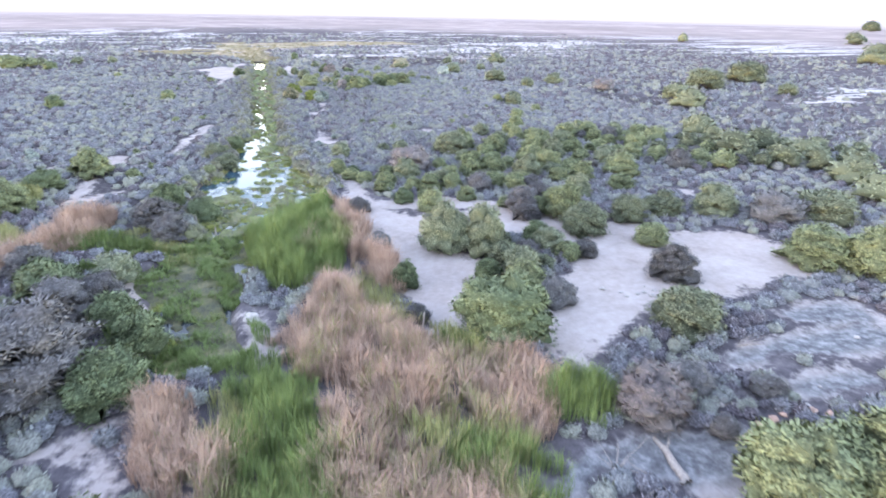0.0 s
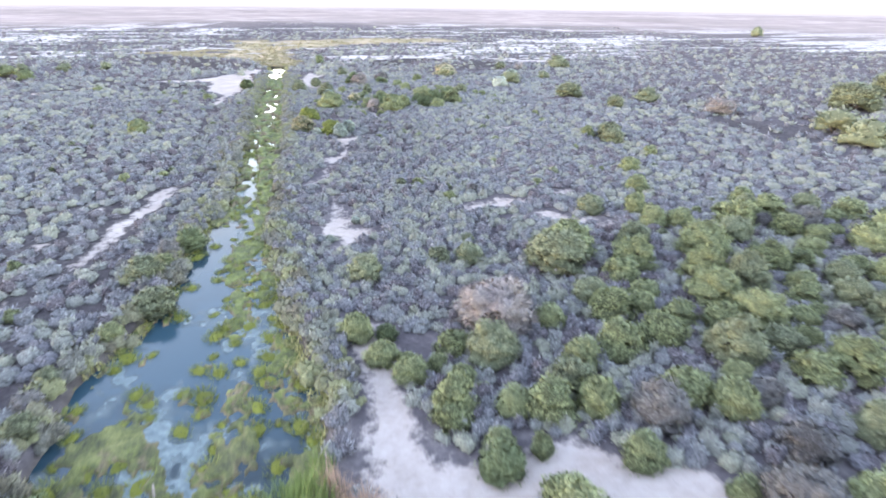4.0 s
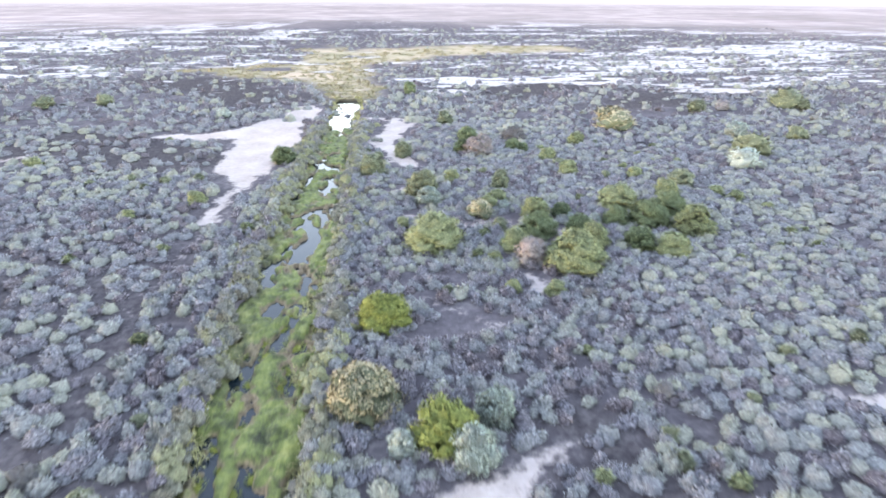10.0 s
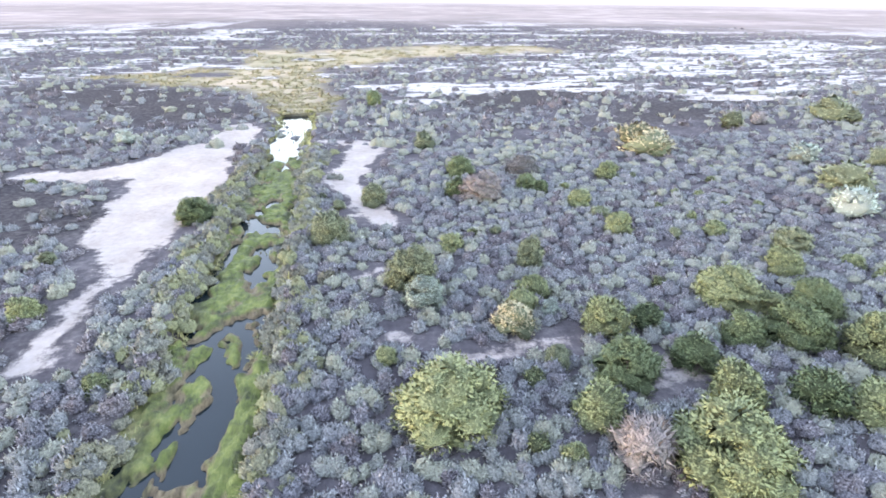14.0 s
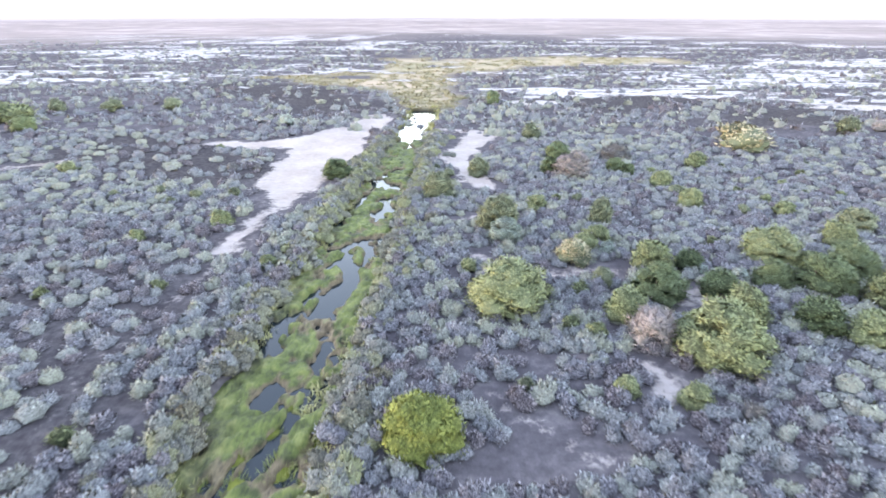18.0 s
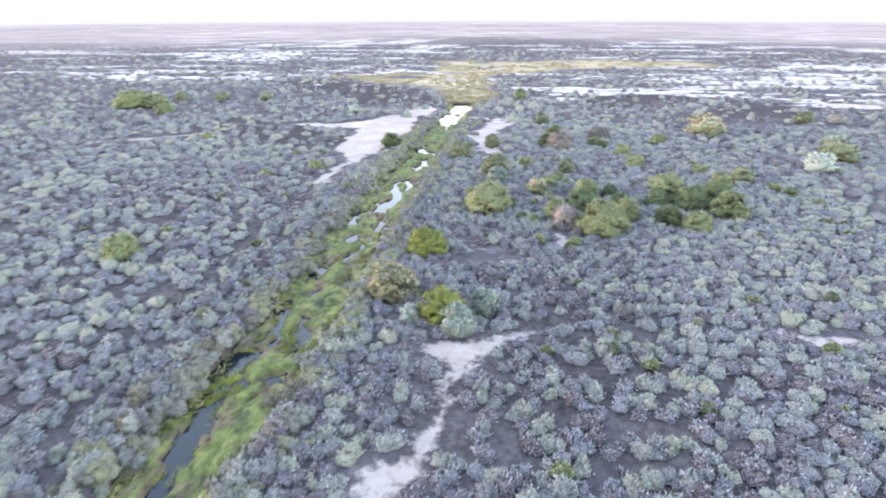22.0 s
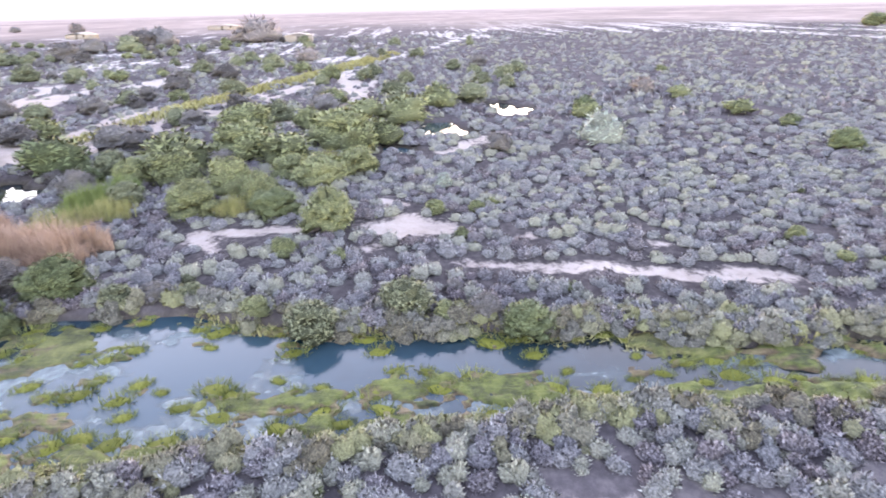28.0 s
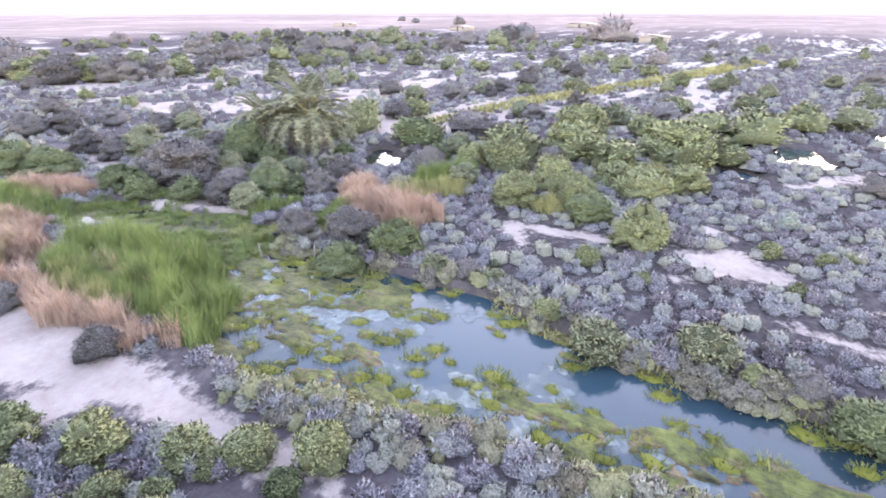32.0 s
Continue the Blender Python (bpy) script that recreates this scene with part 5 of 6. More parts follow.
M_REED = foliage("reed_leaf", (0.065, 0.101, 0.033), (0.116, 0.168, 0.056), (0.185, 0.237, 0.090), by_tone=True)
M_REED_MIX = foliage("fading_reed_leaf", (0.132, 0.150, 0.053), (0.224, 0.229, 0.097), (0.317, 0.290, 0.158), by_tone=True)
M_REED_DRY = foliage("dry_reed_leaf", (0.215, 0.135, 0.10), (0.335, 0.225, 0.172), (0.445, 0.32, 0.255), by_tone=True)
M_SEDGE = foliage("sedge_leaf", (0.15, 0.15, 0.065), (0.25, 0.24, 0.105), (0.35, 0.315, 0.16), by_tone=True)
M_MARSH_LEAF = foliage("marsh_leaf", (0.152, 0.14, 0.08), (0.22, 0.19, 0.118), (0.30, 0.24, 0.165), by_tone=True)
rng = np.random.default_rng(12)
tagged(reed_mesh("green_reeds", GREEN_REEDS, 280, 1.0, M_REED, rng), "tall bright green reeds along the water", "reeds", kind="stuff")
tagged(reed_mesh("fading_reeds", MIX_REEDS, 170, 1.0, M_REED_MIX, rng, patch=(0.44, 2)), "reeds fading from green to straw", "reeds", kind="stuff")
tagged(reed_mesh("dry_reeds", DRY_REEDS, 260, 1.0, M_REED_DRY, rng, 0.017, 0.48), "dry pinkish-tan reeds bent over", "reeds", kind="stuff")
SLOUGH = [([(-8, -8.5, 1.8), (-9.2, -12.5, 2.5), (-8.8, -17, 2.1), (-8.4, -21.5, 1.5)], 0.55), ([(-12.6, -8, 1.2), (-10, -9, 1.4)], 0.5)]
tagged(reed_mesh("slough_rushes", SLOUGH, 230, 1.0, M_REED, rng, 0.026, 0.7, (0.41, 2)), "low green rushes in hummocks over the wet slough", "rushes", kind="stuff")
VERGE = [([(-43, -17.5, 0.8), (-50, -16.6, 1.4), (-62, -13.4, 1.8), (-82, -6.5, 2.2), (-110, 2, 2.6), (-136, 8.6, 2.6)], 1.0)]
tagged(reed_mesh("verge_grass", VERGE, 14, 1.0, M_SEDGE, rng, 0.16, 0.6), "yellow-green tall grass along the dirt road", "grass", kind="stuff")

# ---- plants on both banks ----
by = rng.uniform(-10, 106, 1300)
side = rng.integers(0, 2, len(by))
bw, be = banks(by)
away = np.abs(rng.normal(size=len(by))) * 0.75 + 0.12
bx = np.where(side == 0, bw - away, be + away)
ok = (channel_at(bx, by) < -0.05) & (sand_at(bx, by) < 0.2) & ~((side == 1) & (by < 1))
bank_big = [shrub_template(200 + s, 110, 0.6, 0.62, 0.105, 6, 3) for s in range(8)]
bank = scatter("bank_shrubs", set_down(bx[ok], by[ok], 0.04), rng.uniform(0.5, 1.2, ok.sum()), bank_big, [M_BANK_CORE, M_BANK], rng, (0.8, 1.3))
tagged(bank, "olive and brownish shrubs lining both stream banks", "shrubs", kind="stuff")
sedge = []
for y0 in np.arange(0, 122, 6.0):
    w0, e0 = banks(np.array([y0, y0 + 6]))
    if y0 > 5:
        sedge.append(([(w0[0] + 0.1, y0, 0.35), (w0[1] + 0.1, y0 + 6, 0.35)], 0.55))
    sedge.append(([(e0[0] - 0.1, y0, 0.40), (e0[1] - 0.1, y0 + 6, 0.40)], 0.6))
tagged(reed_mesh("bank_sedge", sedge, 70, 1.0, M_SEDGE, rng, 0.05, 0.9), "yellowing sedge hanging over the stream's edge", "grass", kind="stuff")


# ---- weeds on the water ----
LANE = [
    [(-5.6, 20, 0.9), (-5.2, 22.6, 0.9), (-4.4, 24.8, 0.6), (-4, 28, 0.4), (-3.8, 31.5, 0.3), (-4.3, 39.6, 0.25), (-4.1, 43, 0.25), (-2.8, 47, 0.1), (-4.2, 49.6, 0.1), (-4.5, 63.5, 0.0)],
    [(-3.9, 66.4, 0.2), (-3.9, 68.2, 0.25), (-2.9, 69.6, 0.3)], [(-4.7, 74, 0.2), (-2.7, 75.9, 0.2)], [(-4.7, 86.5, 0.7), (-4.5, 89, 0.8), (-3.4, 91.5, 0.5)], [(-3.6, 103, 0.4), (-3.6, 106, 0.6)],
    [(-8.6, 3, 1.0), (-8.2, 6, 1.1), (-6.6, 9.5, 0.9), (-6.6, 14, 0.9), (-6.2, 19, 0.9)], [(-7.2, -1.6, 1.1), (-5.4, 1.2, 1.0), (-5.6, 4, 1.0)],
]


def cover_at(x, y):
    """How thick the floating weed lies: above 0 it breaks the surface."""
    w, e = banks(y)
    u = (x - w) / np.maximum(e - w, 0.5)
    want = np.interp(y, (-25, -9, -4, 1, 5, 12, 20, 27, 34, 45, 62, 72, 79, 84, 92, 100, 105, 108, 124),
                     (0.54, 0.56, 0.56, 0.47, 0.41, 0.41, 0.45, 0.52, 0.54, 0.55, 0.58, 0.59, 0.55, 0.58, 0.64, 0.62, 0.45, -0.5, -0.5))
    lump = fbm(x * 1.35 + 0.5 * np.sin(y * 0.5), y * 0.6, 151) * 0.68 + vnoise(x * 0.5, y * 0.2, 155) * 0.22 + vnoise(x * 4.5, y * 2.6, 157) * 0.10 + (fbm(x * 2.6, y * 2.2, 158) - 0.5) * (0.45 * step(30, 14, y) + 0.22 * step(28, 40, y))
    rim = 0.07 * step(0.72, 0.98, u) + 0.14 * step(0.42, 0.62, u) * step(7, 13, y) * step(48, 36, y) + 0.03 * step(0.22, 0.04, u) - 0.05 * step(0.30, 0.5, u) * step(0.72, 0.5, u) * step(42, 28, y)
    lane = np.max([chain(x + (fbm(x, y, 152) - 0.5) * 1.2, y, beads) for beads in LANE], axis=0)
    return lump - (0.5 + (0.5 - want) * 0.8) + rim - 0.13 * step(-0.5, 0.35, lane)


def floating(name, cell, level, fn, material, lift, y0=-24, y1=123.5):
    """A thin uneven sheet on the water wherever fn is above 0."""
    xs, ys = np.arange(-14, 2.5, cell), np.arange(y0, y1, cell)
    gx2, gy2 = np.meshgrid(xs, ys)
    x, y = gx2.ravel(), gy2.ravel()
    x, y = x + (vnoise(x * 9, y * 9, 161) - 0.5) * cell * 0.7, y + (vnoise(x * 9, y * 9, 162) - 0.5) * cell * 0.7
    h = fn(x, y)
    z = WATER_Z + level + np.where(h > 0, lift * np.interp(y, (18, 34), (0.35, 1.0)) * np.sqrt(np.clip(h, 0, 0.12) / 0.12) * (0.25 + 1.2 * fbm(x * 2.8, y * 2.0, 163)), h * 3)
    z = np.maximum(z, WATER_Z - 0.2)
    n = len(xs)
    q = (np.arange(len(ys) - 1)[:, None] * n + np.arange(n - 1)[None]).ravel()
    f = np.stack([q, q + 1, q + n + 1, q + n], 1)
    inside = (channel_at(x, y) > -0.35) & (h > 0)
    f = f[inside[f].sum(1) >= (1 if lift else 3)]
    used, back = np.unique(f, return_inverse=True)
    ob = new(name, quads_mesh(name, np.stack([x, y, z], 1)[used], back.reshape(-1, 4), [material], thick=np.clip(h[used] / 0.2, 0, 1), stale=np.clip(step(7, -5, y) * (0.3 + 0.7 * step(0.30, 0.6, fbm(x * 0.5, y * 0.5, 165))) + 0.75 * step(1.3, 0.2, x - banks(y)[0]) * step(0.3, 0.6, fbm(x * 0.4, y * 0.3, 166)) * step(10, 25, y), 0, 1)[used]))
    ob.data.shade_smooth()
    return ob


def make_weed_material():
    n = Nodes("floating_weed")
    at = n.coords()
    stretch = n.add("ShaderNodeMapping")
    stretch.inputs["Scale"].default_value = (1.3, 0.4, 1.0)
    n.link(at, stretch.inputs["Vector"])
    comb = n.noise(5.5, 7, stretch.outputs[0], 0.7)
    patch = n.noise(1.1, 5, at, 0.65)
    fac = n.math("ADD", n.math("MULTIPLY", comb, 0.35), n.math("MULTIPLY", patch, 0.65))
    green = n.ramp(fac, [(0.37, (0.018, 0.023, 0.010)), (0.45, (0.052, 0.065, 0.019)), (0.53, (0.098, 0.122, 0.031)), (0.64, (0.172, 0.18, 0.055))])
    brown = n.ramp(comb, [(0.35, (0.06, 0.042, 0.026)), (0.65, (0.20, 0.15, 0.09))])
    thin = n.ramp(n.math("ADD", n.math("MULTIPLY", n.attr("thick"), 0.35), n.math("MULTIPLY", n.noise(0.45, 4, at, 0.6), 0.8)), [(0.42, (1, 1, 1)), (0.54, (0, 0, 0))])
    n.bump(comb, 0.9, 0.09)
    old = n.ramp(fac, [(0.40, (0.026, 0.028, 0.017)), (0.52, (0.075, 0.073, 0.034)), (0.64, (0.16, 0.14, 0.07))])
    return n.done(n.mix(n.attr("stale"), n.mix(thin, green, brown), old), 0.7, 0.3)


def make_film_material():
    n = Nodes("algae_film")
    fine = n.noise(3.5, 6)
    veil = n.ramp(n.math("ADD", n.math("MULTIPLY", n.attr("thick"), 0.75), n.math("MULTIPLY", n.noise(1.6, 5, None, 0.65), 0.6)), [(0.36, (0, 0, 0)), (0.85, (0.8, 0.8, 0.8))])
    n.link(veil, n.bsdf.inputs["Alpha"])
    return n.done(n.ramp(fine, [(0.35, (0.055, 0.09, 0.10)), (0.55, (0.11, 0.16, 0.175)), (0.7, (0.20, 0.255, 0.26))]), 0.45, 0.5)


weed = floating("floating_weed", 0.11, 0.004, cover_at, make_weed_material(), 0.30)
tagged(weed, "combed yellow-green weed mats floating on dark water", "water weed", kind="stuff")


def film_at(x, y):
    swirl = np.sin(x * 1.1 + y * 0.25 + 3 * vnoise(x * 0.3, y * 0.15, 171)) * 0.12
    return fbm(x * 0.8, y * 0.3, 172) * 0.6 + fbm(x * 1.9, y * 1.5, 173) * 0.4 + swirl - 0.51 - 0.5 * step(30, 50, y) - 0.5 * step(-6, -10, y)


film = floating("algae_film", 0.11, 0.003, film_at, make_film_material(), 0.0, -8, 60)
tagged(film, "pale thin algae film drifting on the water", "algae", kind="stuff")


def make_tuft(seed, n, spread_r, h, material):
    """A mound of bent grass blades that stands in the water."""
    rng = np.random.default_rng(seed)
    a, r = rng.uniform(0, 6.283, n), np.sqrt(rng.uniform(0, 1, n)) * spread_r
    base = np.stack([r * np.cos(a), r * np.sin(a) * 1.5, np.zeros(n)], 1)
    way = unit(np.stack([np.cos(a) * 0.7, np.sin(a) * 0.7, np.full(n, 0.9)], 1) + rng.normal(size=(n, 3)) * 0.3)
    ln = h * rng.uniform(0.6, 1.3, n)
    v1, f1 = blades(base - (0, 0, 0.1), way, ln * 1.15, ln * 0.14, rng, 0.4)
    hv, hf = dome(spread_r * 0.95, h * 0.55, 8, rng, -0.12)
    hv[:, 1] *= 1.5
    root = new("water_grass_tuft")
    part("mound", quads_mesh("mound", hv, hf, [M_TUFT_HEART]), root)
    part("grass", quads_mesh("grass", v1, f1, [material]), root)
    return tagged(root, "green grass tuft standing in shallow water", "grass tuft", "tufts in the stream")


M_TUFT = foliage("tuft_leaf", (0.086, 0.103, 0.034), (0.150, 0.176, 0.052), (0.232, 0.249, 0.086))
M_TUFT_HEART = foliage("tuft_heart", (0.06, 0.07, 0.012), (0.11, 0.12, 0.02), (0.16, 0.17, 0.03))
tufts = [make_tuft(300 + k, 240, 0.40, 0.26, M_TUFT) for k in range(5)]
rng = np.random.default_rng(15)
tx, ty = rng.uniform(-12, 1.5, 5200), rng.uniform(-22, 60, 5200)
good = (channel_at(tx, ty) > 0.15) & (cover_at(tx, ty) > np.where(ty < 28, -0.10, -0.03)) & (cover_at(tx, ty) < 0.07)
first, count, spots = True, 0, []
for x, y in zip(tx[good], ty[good]):
    if count >= 270 or any(math.hypot(x - a, y - b) < 0.85 for a, b in spots):
        continue
    s = rng.uniform(0.4, 1.25)
    m = pose(x, y, WATER_Z + 0.02, 0, 0, rng.uniform(-40, 40)) @ Matrix.Diagonal((s, s, s * rng.uniform(0.7, 1.2), 1))
    if count < len(tufts):
        tufts[count].matrix_world = m
    else:
        ob = tufts[int(rng.integers(0, len(tufts)))]
        copy_thing(ob, m @ Matrix.Diagonal((1 / ob.scale.x, 1 / ob.scale.y, 1 / ob.scale.z, 1)))
    spots.append((x, y))
    count += 1

# low sedge of the far marsh
mx, my = jitter_grid(-60, 75, 124, 262, 1.5, rng)
ok = (marsh_at(mx, my) > -0.5) & ((fbm(mx / 22, my / 6, 81) > 0.34) | (my < 142)) & (sand_at(mx, my) < 0.4)
ok &= rng.uniform(0, 1, len(mx)) < np.interp(my, (124, 150, 180, 262), (1.0, 0.6, 0.35, 0.15))
marsh_grass = scatter("marsh_sedge", set_down(mx[ok], my[ok], 0.05), rng.uniform(0.7, 1.4, ok.sum()), [shrub_template(90 + s, 14, 0.95, 0.3, 0.4, 5, 1) for s in range(4)], [M_SEDGE_CORE, M_MARSH_LEAF], rng, (0.4, 0.8))
tagged(marsh_grass, "yellow-green sedge of the open marsh", "grass", kind="stuff")


# ---- date palms ----
def frond_mesh(seed, length, droop, material, leaflets=40, width=0.46):
    """A feather leaf along +x that arches over: a tapered rib and leaflets on both sides."""
    rng = np.random.default_rng(seed)
    t = np.linspace(0, 1, 9)
    rib = np.stack([length * (t - 0.12 * droop * t ** 2), np.zeros(9), length * (0.55 * t - droop * 0.95 * t ** 2.2)], 1)
    rv, rf = tube(rib, 0.055 * (1 - 0.8 * t), 4)
    u = np.repeat(np.linspace(0.16, 0.99, leaflets), 2)
    at = np.stack([np.interp(u, t, rib[:, k]) for k in range(3)], 1)
    way = unit(np.stack([np.interp(np.minimum(u + 0.05, 1), t, rib[:, k]) - np.interp(u - 0.05, t, rib[:, k]) for k in range(3)], 1))
    sign = np.tile([1.0, -1.0], leaflets)
    out = unit(way * 0.75 + np.stack([np.zeros_like(u), sign, np.full_like(u, 0.25)], 1) + rng.normal(size=(len(u), 3)) * 0.12)
    ln = width * np.sin(np.clip(u * 2.6 + 0.35, 0, 3.0)) * rng.uniform(0.85, 1.15, len(u)) + 0.08
    v, f = blades(at, out, ln, np.full(len(u), 0.11), rng, 0.15)
    v, f = joined([(rv, rf), (v, f)])
    return quads_mesh("frond", v, f, [M_RIB, material], np.arange(len(f)) >= len(rf))


M_RIB = bark("palm_rib", (0.13, 0.135, 0.10), (0.22, 0.22, 0.18))
M_FROND = foliage("palm_leaf", (0.085, 0.10, 0.07), (0.13, 0.15, 0.105), (0.19, 0.21, 0.15))
M_FROND_DRY = foliage("dry_palm_leaf", (0.14, 0.125, 0.11), (0.21, 0.19, 0.17), (0.30, 0.275, 0.25))
rng = np.random.default_rng(21)
GREEN_FRONDS = [frond_mesh(400 + k, 3.7, 0.5 + 0.14 * k, M_FROND) for k in range(5)]
DRY_FRONDS = [frond_mesh(420 + k, 2.9, 1.5 + 0.25 * k, M_FROND_DRY, 20, 0.35) for k in range(3)]


def date_palm(x, y, trunk_h, crown, greens, dries, label):
    root = new("date_palm")
    root.matrix_world = pose(x, y, float(ground_z(x, y)) - 0.05)
    steps = np.linspace(0, 1, 12)
    v, f = tube([(0.12 * math.sin(2 * s), 0.05 * s, trunk_h * s) for s in steps], [0.34 - 0.04 * s + 0.03 * (k % 2) for k, s in enumerate(steps)], 10)
    part("trunk", quads_mesh("trunk", v, f, [M_BARK]), root, "rough brown palm trunk")
    for k in range(greens):
        ob = part("frond", GREEN_FRONDS[k % 5], root)
        tilt = -58 + 98 * (k / greens) ** 0.8
        ob.matrix_local = pose(0.1, 0.05, trunk_h, 0, tilt + rng.uniform(-6, 6), k * 137.5 + rng.uniform(-12, 12)) @ Matrix.Scale(crown * rng.uniform(0.85, 1.1), 4)
    for k in range(dries):
        ob = part("dry_frond", DRY_FRONDS[k % 3], root, "hanging dry grey-brown frond")
        ob.matrix_local = pose(0.1, 0.05, trunk_h - 0.15, 0, 10 + rng.uniform(0, 30), k * 137.5 + 40) @ Matrix.Scale(crown * rng.uniform(0.8, 1.05), 4)
    return tagged(root, label, "palm tree", "date palms")


date_palm(-25.6, -19.6, 3.1, 1.3, 66, 28, "bushy date palm with a skirt of dry fronds")
date_palm(-25.2, -24.0, 2.7, 1.0, 46, 12, "smaller date palm standing behind green bushes")

# ---- small things on the ground ----
M_WOOD = bark("bleached_wood", (0.16, 0.14, 0.125), (0.36, 0.31, 0.285))


def stake(x, y, h, lean):
    root = new("stake", quads_mesh("stake", *tube([(0, 0, -0.15), (0.01, 0, h * 0.5), (0, 0.01, h - 0.02), (0, 0.01, h)], [0.045, 0.042, 0.038, 0.012], 7), [M_WOOD]))
    root.matrix_world = pose(x, y, float(max(ground_z(x, y), WATER_Z)), lean, lean * 0.6, x * 40)
    return tagged(root, "bleached wooden stake standing by the reeds", "stake", "stakes by the water")


for row in ((-8.1, -7.1, 0.85, 6), (-9.4, -4.6, 0.8, -4), (1.7, -22.2, 0.95, 5), (2.1, -23.6, 0.85, -7), (-5.7, -1.6, 0.55, 12)):
    stake(*row)

log = new("fallen_log")
part("trunk", quads_mesh("trunk", *tube([(-1.1, 0, 0.12), (-0.4, 0.05, 0.14), (0.4, -0.04, 0.13), (1.0, 0.03, 0.10)], [0.15, 0.14, 0.12, 0.07], 9), [M_WOOD]), log)
part("branch", quads_mesh("branch", *tube([(-0.9, 0, 0.15), (-1.2, 0.28, 0.25), (-1.3, 0.5, 0.42)], [0.09, 0.06, 0.02], 7), [M_WOOD]), log)
part("branch", quads_mesh("branch", *tube([(0.3, 0, 0.15), (0.6, -0.3, 0.2), (0.95, -0.5, 0.16)], [0.06, 0.045, 0.015], 7), [M_WOOD]), log)
log.matrix_world = pose(7.5, -32.4, float(ground_z(7.5, -32.4)) - 0.02, 0, 0, 82)
tagged(log, "bleached fallen log with broken branches on pale sand", "log")


def make_stone_material(name, dark, light):
    n = Nodes(name)
    g = n.noise(7, 6)
    n.bump(g, 0.5, 0.04)
    return n.done(n.ramp(g, [(0.35, dark), (0.65, light)]), 0.9, 0.2)


M_STONE = make_stone_material("pale_stone", (0.24, 0.22, 0.205), (0.42, 0.39, 0.37))
M_BRICK = make_stone_material("pinkish_stone", (0.34, 0.20, 0.15), (0.52, 0.36, 0.29))


def stone(x, y, size, material, label, rng):
    bm = bmesh.new()
    bmesh.ops.create_icosphere(bm, subdivisions=2, radius=0.5)
    off = rng.uniform(0, 50)
    for v in bm.verts:
        k = 1 + 0.5 * (noise.noise(v.co * 2.2 + Vector((off, off, 0))))
        v.co = Vector((v.co.x * k * 1.2, v.co.y * k, v.co.z * k * 0.62))
    me = bpy.data.meshes.new("stone")
    bm.to_mesh(me)
    bm.free()
    me.materials.append(material)
    ob = new("stone", me)
    ob.matrix_world = pose(x, y, float(ground_z(x, y)) + size * 0.16, 0, 0, rng.uniform(0, 360)) @ Matrix.Scale(size, 4)
    return tagged(ob, label, "stone")


stone(-5.9, -19.2, 0.85, M_STONE, "large whitish boulder beside the slough", rng)
for k in range(16):
    tagged(stone(12.6 + rng.normal() * 0.9, -32.5 + rng.normal() * 0.45, rng.uniform(0.16, 0.38), M_BRICK, "pinkish rubble stone on grey soil", rng), group="rubble stones")
for k in range(10):
    tagged(stone(14.0 + rng.normal() * 1.1, -22.0 + rng.normal() * 0.5, rng.uniform(0.14, 0.3), M_STONE, "whitish stone lying on pale sand", rng), group="white stones")
for k in range(14):
    tagged(stone(13 + rng.normal() * 5, -30.5 + rng.normal() * 1.6, rng.uniform(0.1, 0.24), M_STONE, "small pale stone on grey soil", rng), group="pale stones")


def dead_branch(x, y, turn, size):
    r2 = np.random.default_rng(int(x * 31 + y * 17 + 900))
    root = new("dead_branch")
    for k in range(7):
        a = r2.uniform(-1.1, 1.1)
        end = np.array([math.cos(a), math.sin(a), 0.25 + 0.35 * r2.uniform()]) * r2.uniform(0.6, 1.3)
        part("twig", quads_mesh("twig", *tube([(0, 0, 0.02), end * 0.5 + (0, 0, 0.05), end], [0.016, 0.010, 0.004], 5), [M_WOOD]), root)
    root.matrix_world = pose(x, y, float(ground_z(x, y)), 0, 0, turn) @ Matrix.Scale(size, 4)
    return tagged(root, "grey dead branch lying on bare soil", "branch", "dead branches")


for row in ((9.4, -29.6, 70, 1.4), (8.6, -28.8, 100, 1.3), (10.2, -30.8, 20, 1.2), (5.4, -32.4, 60, 1.2), (14.8, -27.6, 10, 1.1), (12.5, -29.0, 130, 1.0), (6.5, -33.4, 200, 1.1)):
    dead_branch(*row)

# ---- huts far off by the road ----
M_WALL = make_stone_material("whitewashed_wall", (0.20, 0.18, 0.165), (0.30, 0.275, 0.255))
M_ROOF = make_stone_material("tin_roof", (0.26, 0.25, 0.25), (0.40, 0.39, 0.385))
M_DOOR = make_stone_material("dark_door", (0.05, 0.045, 0.04), (0.10, 0.09, 0.08))


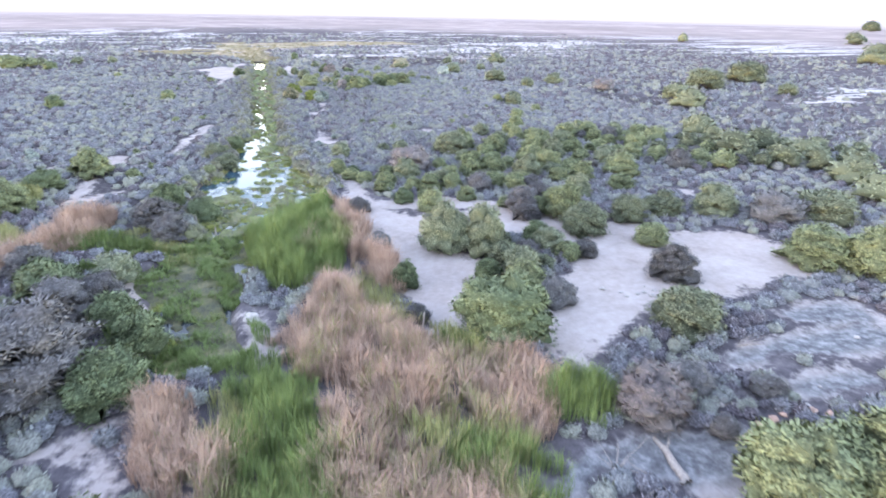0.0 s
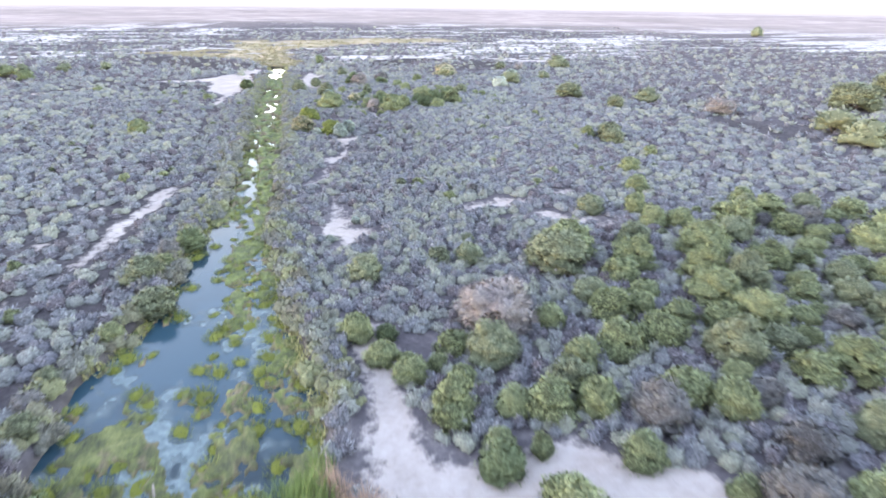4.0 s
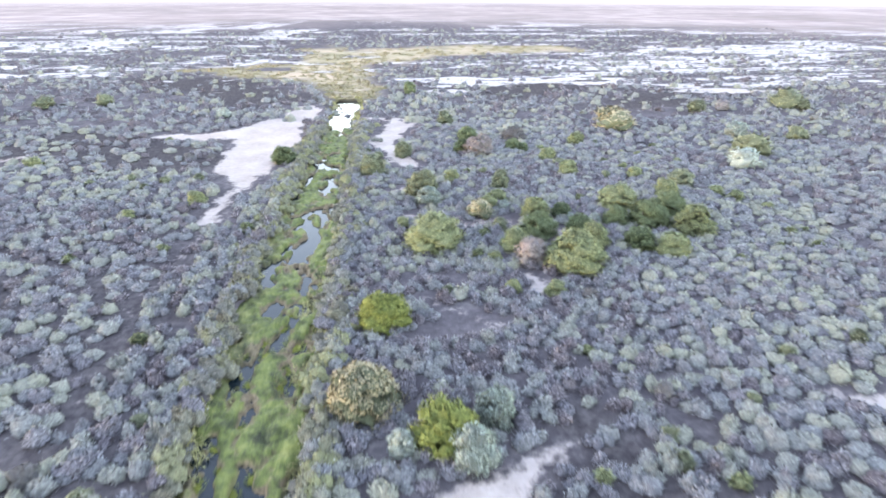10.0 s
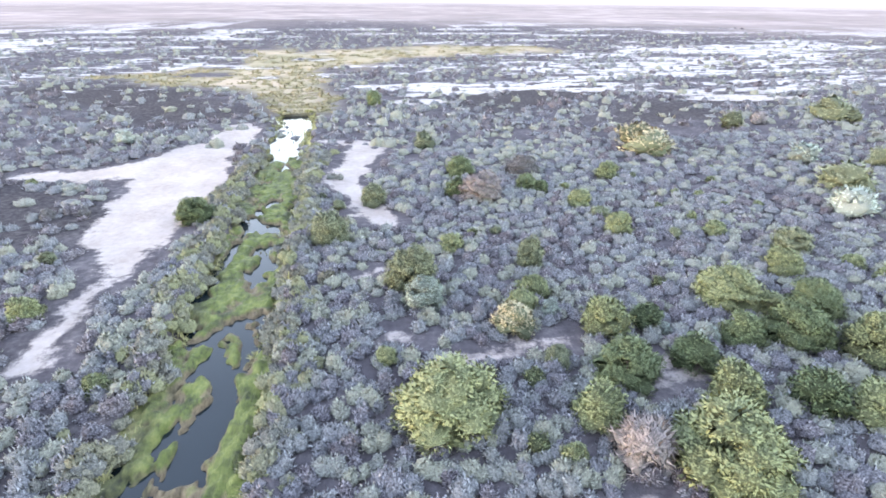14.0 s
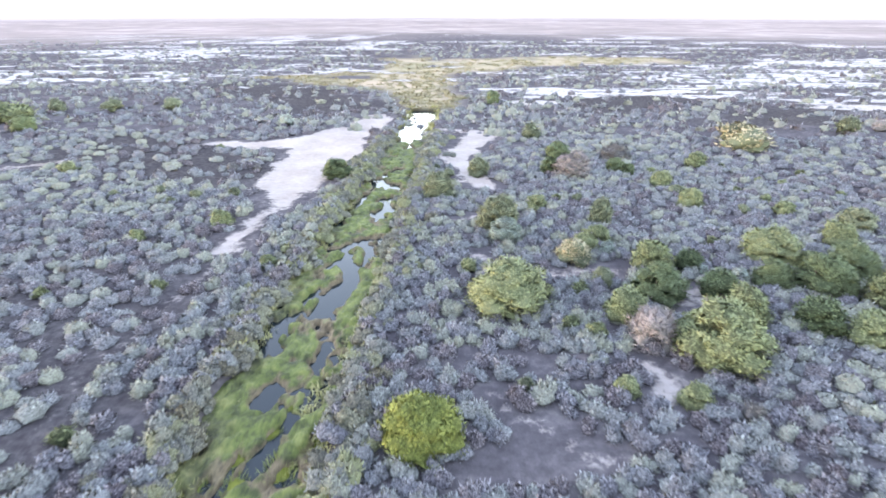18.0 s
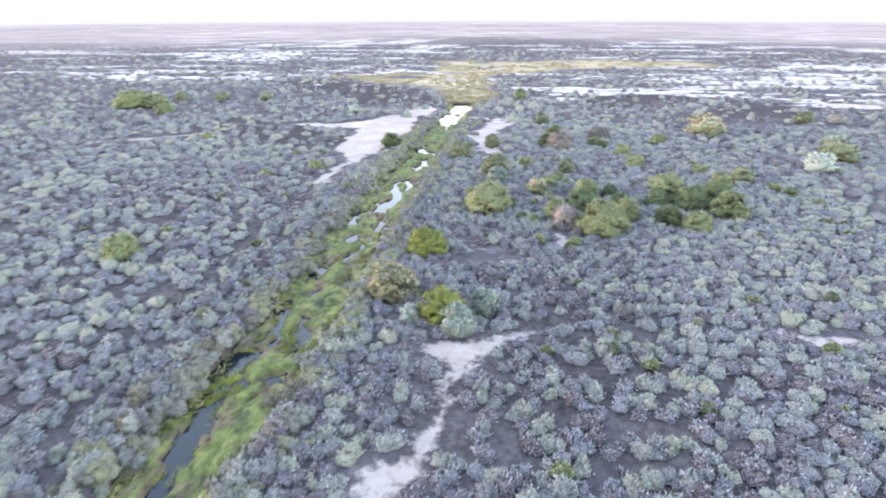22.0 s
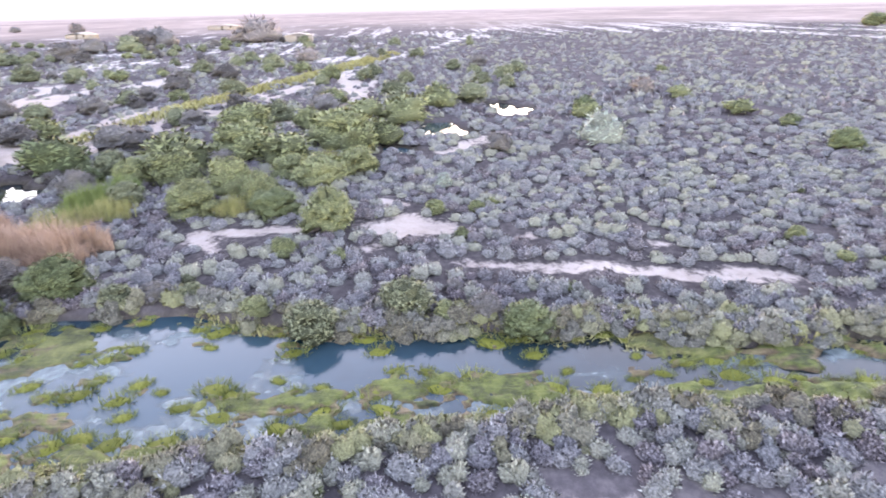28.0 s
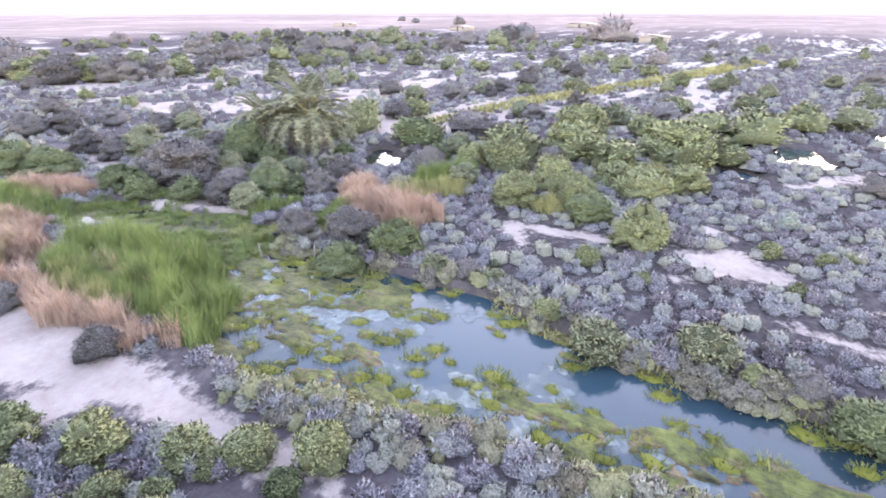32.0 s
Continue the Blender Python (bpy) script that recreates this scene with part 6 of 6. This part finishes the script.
def box(x0, x1, y0, y1, z0, z1):
    v = np.array([(x, y, z) for z in (z0, z1) for x, y in ((x0, y0), (x1, y0), (x1, y1), (x0, y1))], float)
    return v, np.array([(3, 2, 1, 0), (4, 5, 6, 7), (0, 1, 5, 4), (1, 2, 6, 5), (2, 3, 7, 6), (3, 0, 4, 7)])


def hut(x, y, turn, w, d, h, label):
    root = new("hut")
    for a in ((-w, w, -d, -d + 0.3), (-w, w, d - 0.3, d), (-w, -w + 0.3, -d + 0.3, d - 0.3), (w - 0.3, w, -d + 0.3, d - 0.3)):
        part("wall", quads_mesh("wall", *box(*a, -0.3, h), [M_WALL]), root)
    ridge = h + d * 0.14
    v = np.array([(sx * (w + 0.4), sy * (d + 0.4) * k, z) for sy in (1, -1) for sx, k, z in ((-1, 1, h - 0.1), (1, 1, h - 0.1), (1, 0, ridge), (-1, 0, ridge))])
    v = np.concatenate([v, v - (0, 0, 0.12)])
    f = np.array([(0, 1, 2, 3), (7, 6, 5, 4), (11, 10, 9, 8), (12, 13, 14, 15), (0, 8, 9, 1), (4, 5, 13, 12), (1, 9, 10, 2), (3, 11, 8, 0), (5, 6, 14, 13), (7, 4, 12, 15)])
    part("roof", quads_mesh("roof", v, f, [M_ROOF]), root, "pale tin roof")
    part("door", quads_mesh("door", *box(w, w + 0.05, -0.6, 0.5, 0, 2.05), [M_DOOR]), root)
    for k in (1,):
        part("window", quads_mesh("window", *box(w, w + 0.04, k * d * 0.6 - 0.5, k * d * 0.6 + 0.5, 1.0, 2.0), [M_DOOR]), root)
    root.matrix_world = pose(x, y, float(ground_z(x, y)), 0, 0, turn)
    return tagged(root, label, "hut", "huts by the road")


hut(-200, -25, 5, 3, 4.5, 2.4, "small whitewashed hut beside dry trees")
hut(-212, -82, 20, 3, 4, 2.0, "low pale hut with a tin roof")
hut(-262, -132, -15, 3, 6, 1.9, "long low pale hut far off")
hut(-335, -92, 0, 4, 8, 2.0, "long distant shed with a bright roof")
hut(-278, -222, 30, 3, 7, 1.9, "distant pale shed behind grey trees")
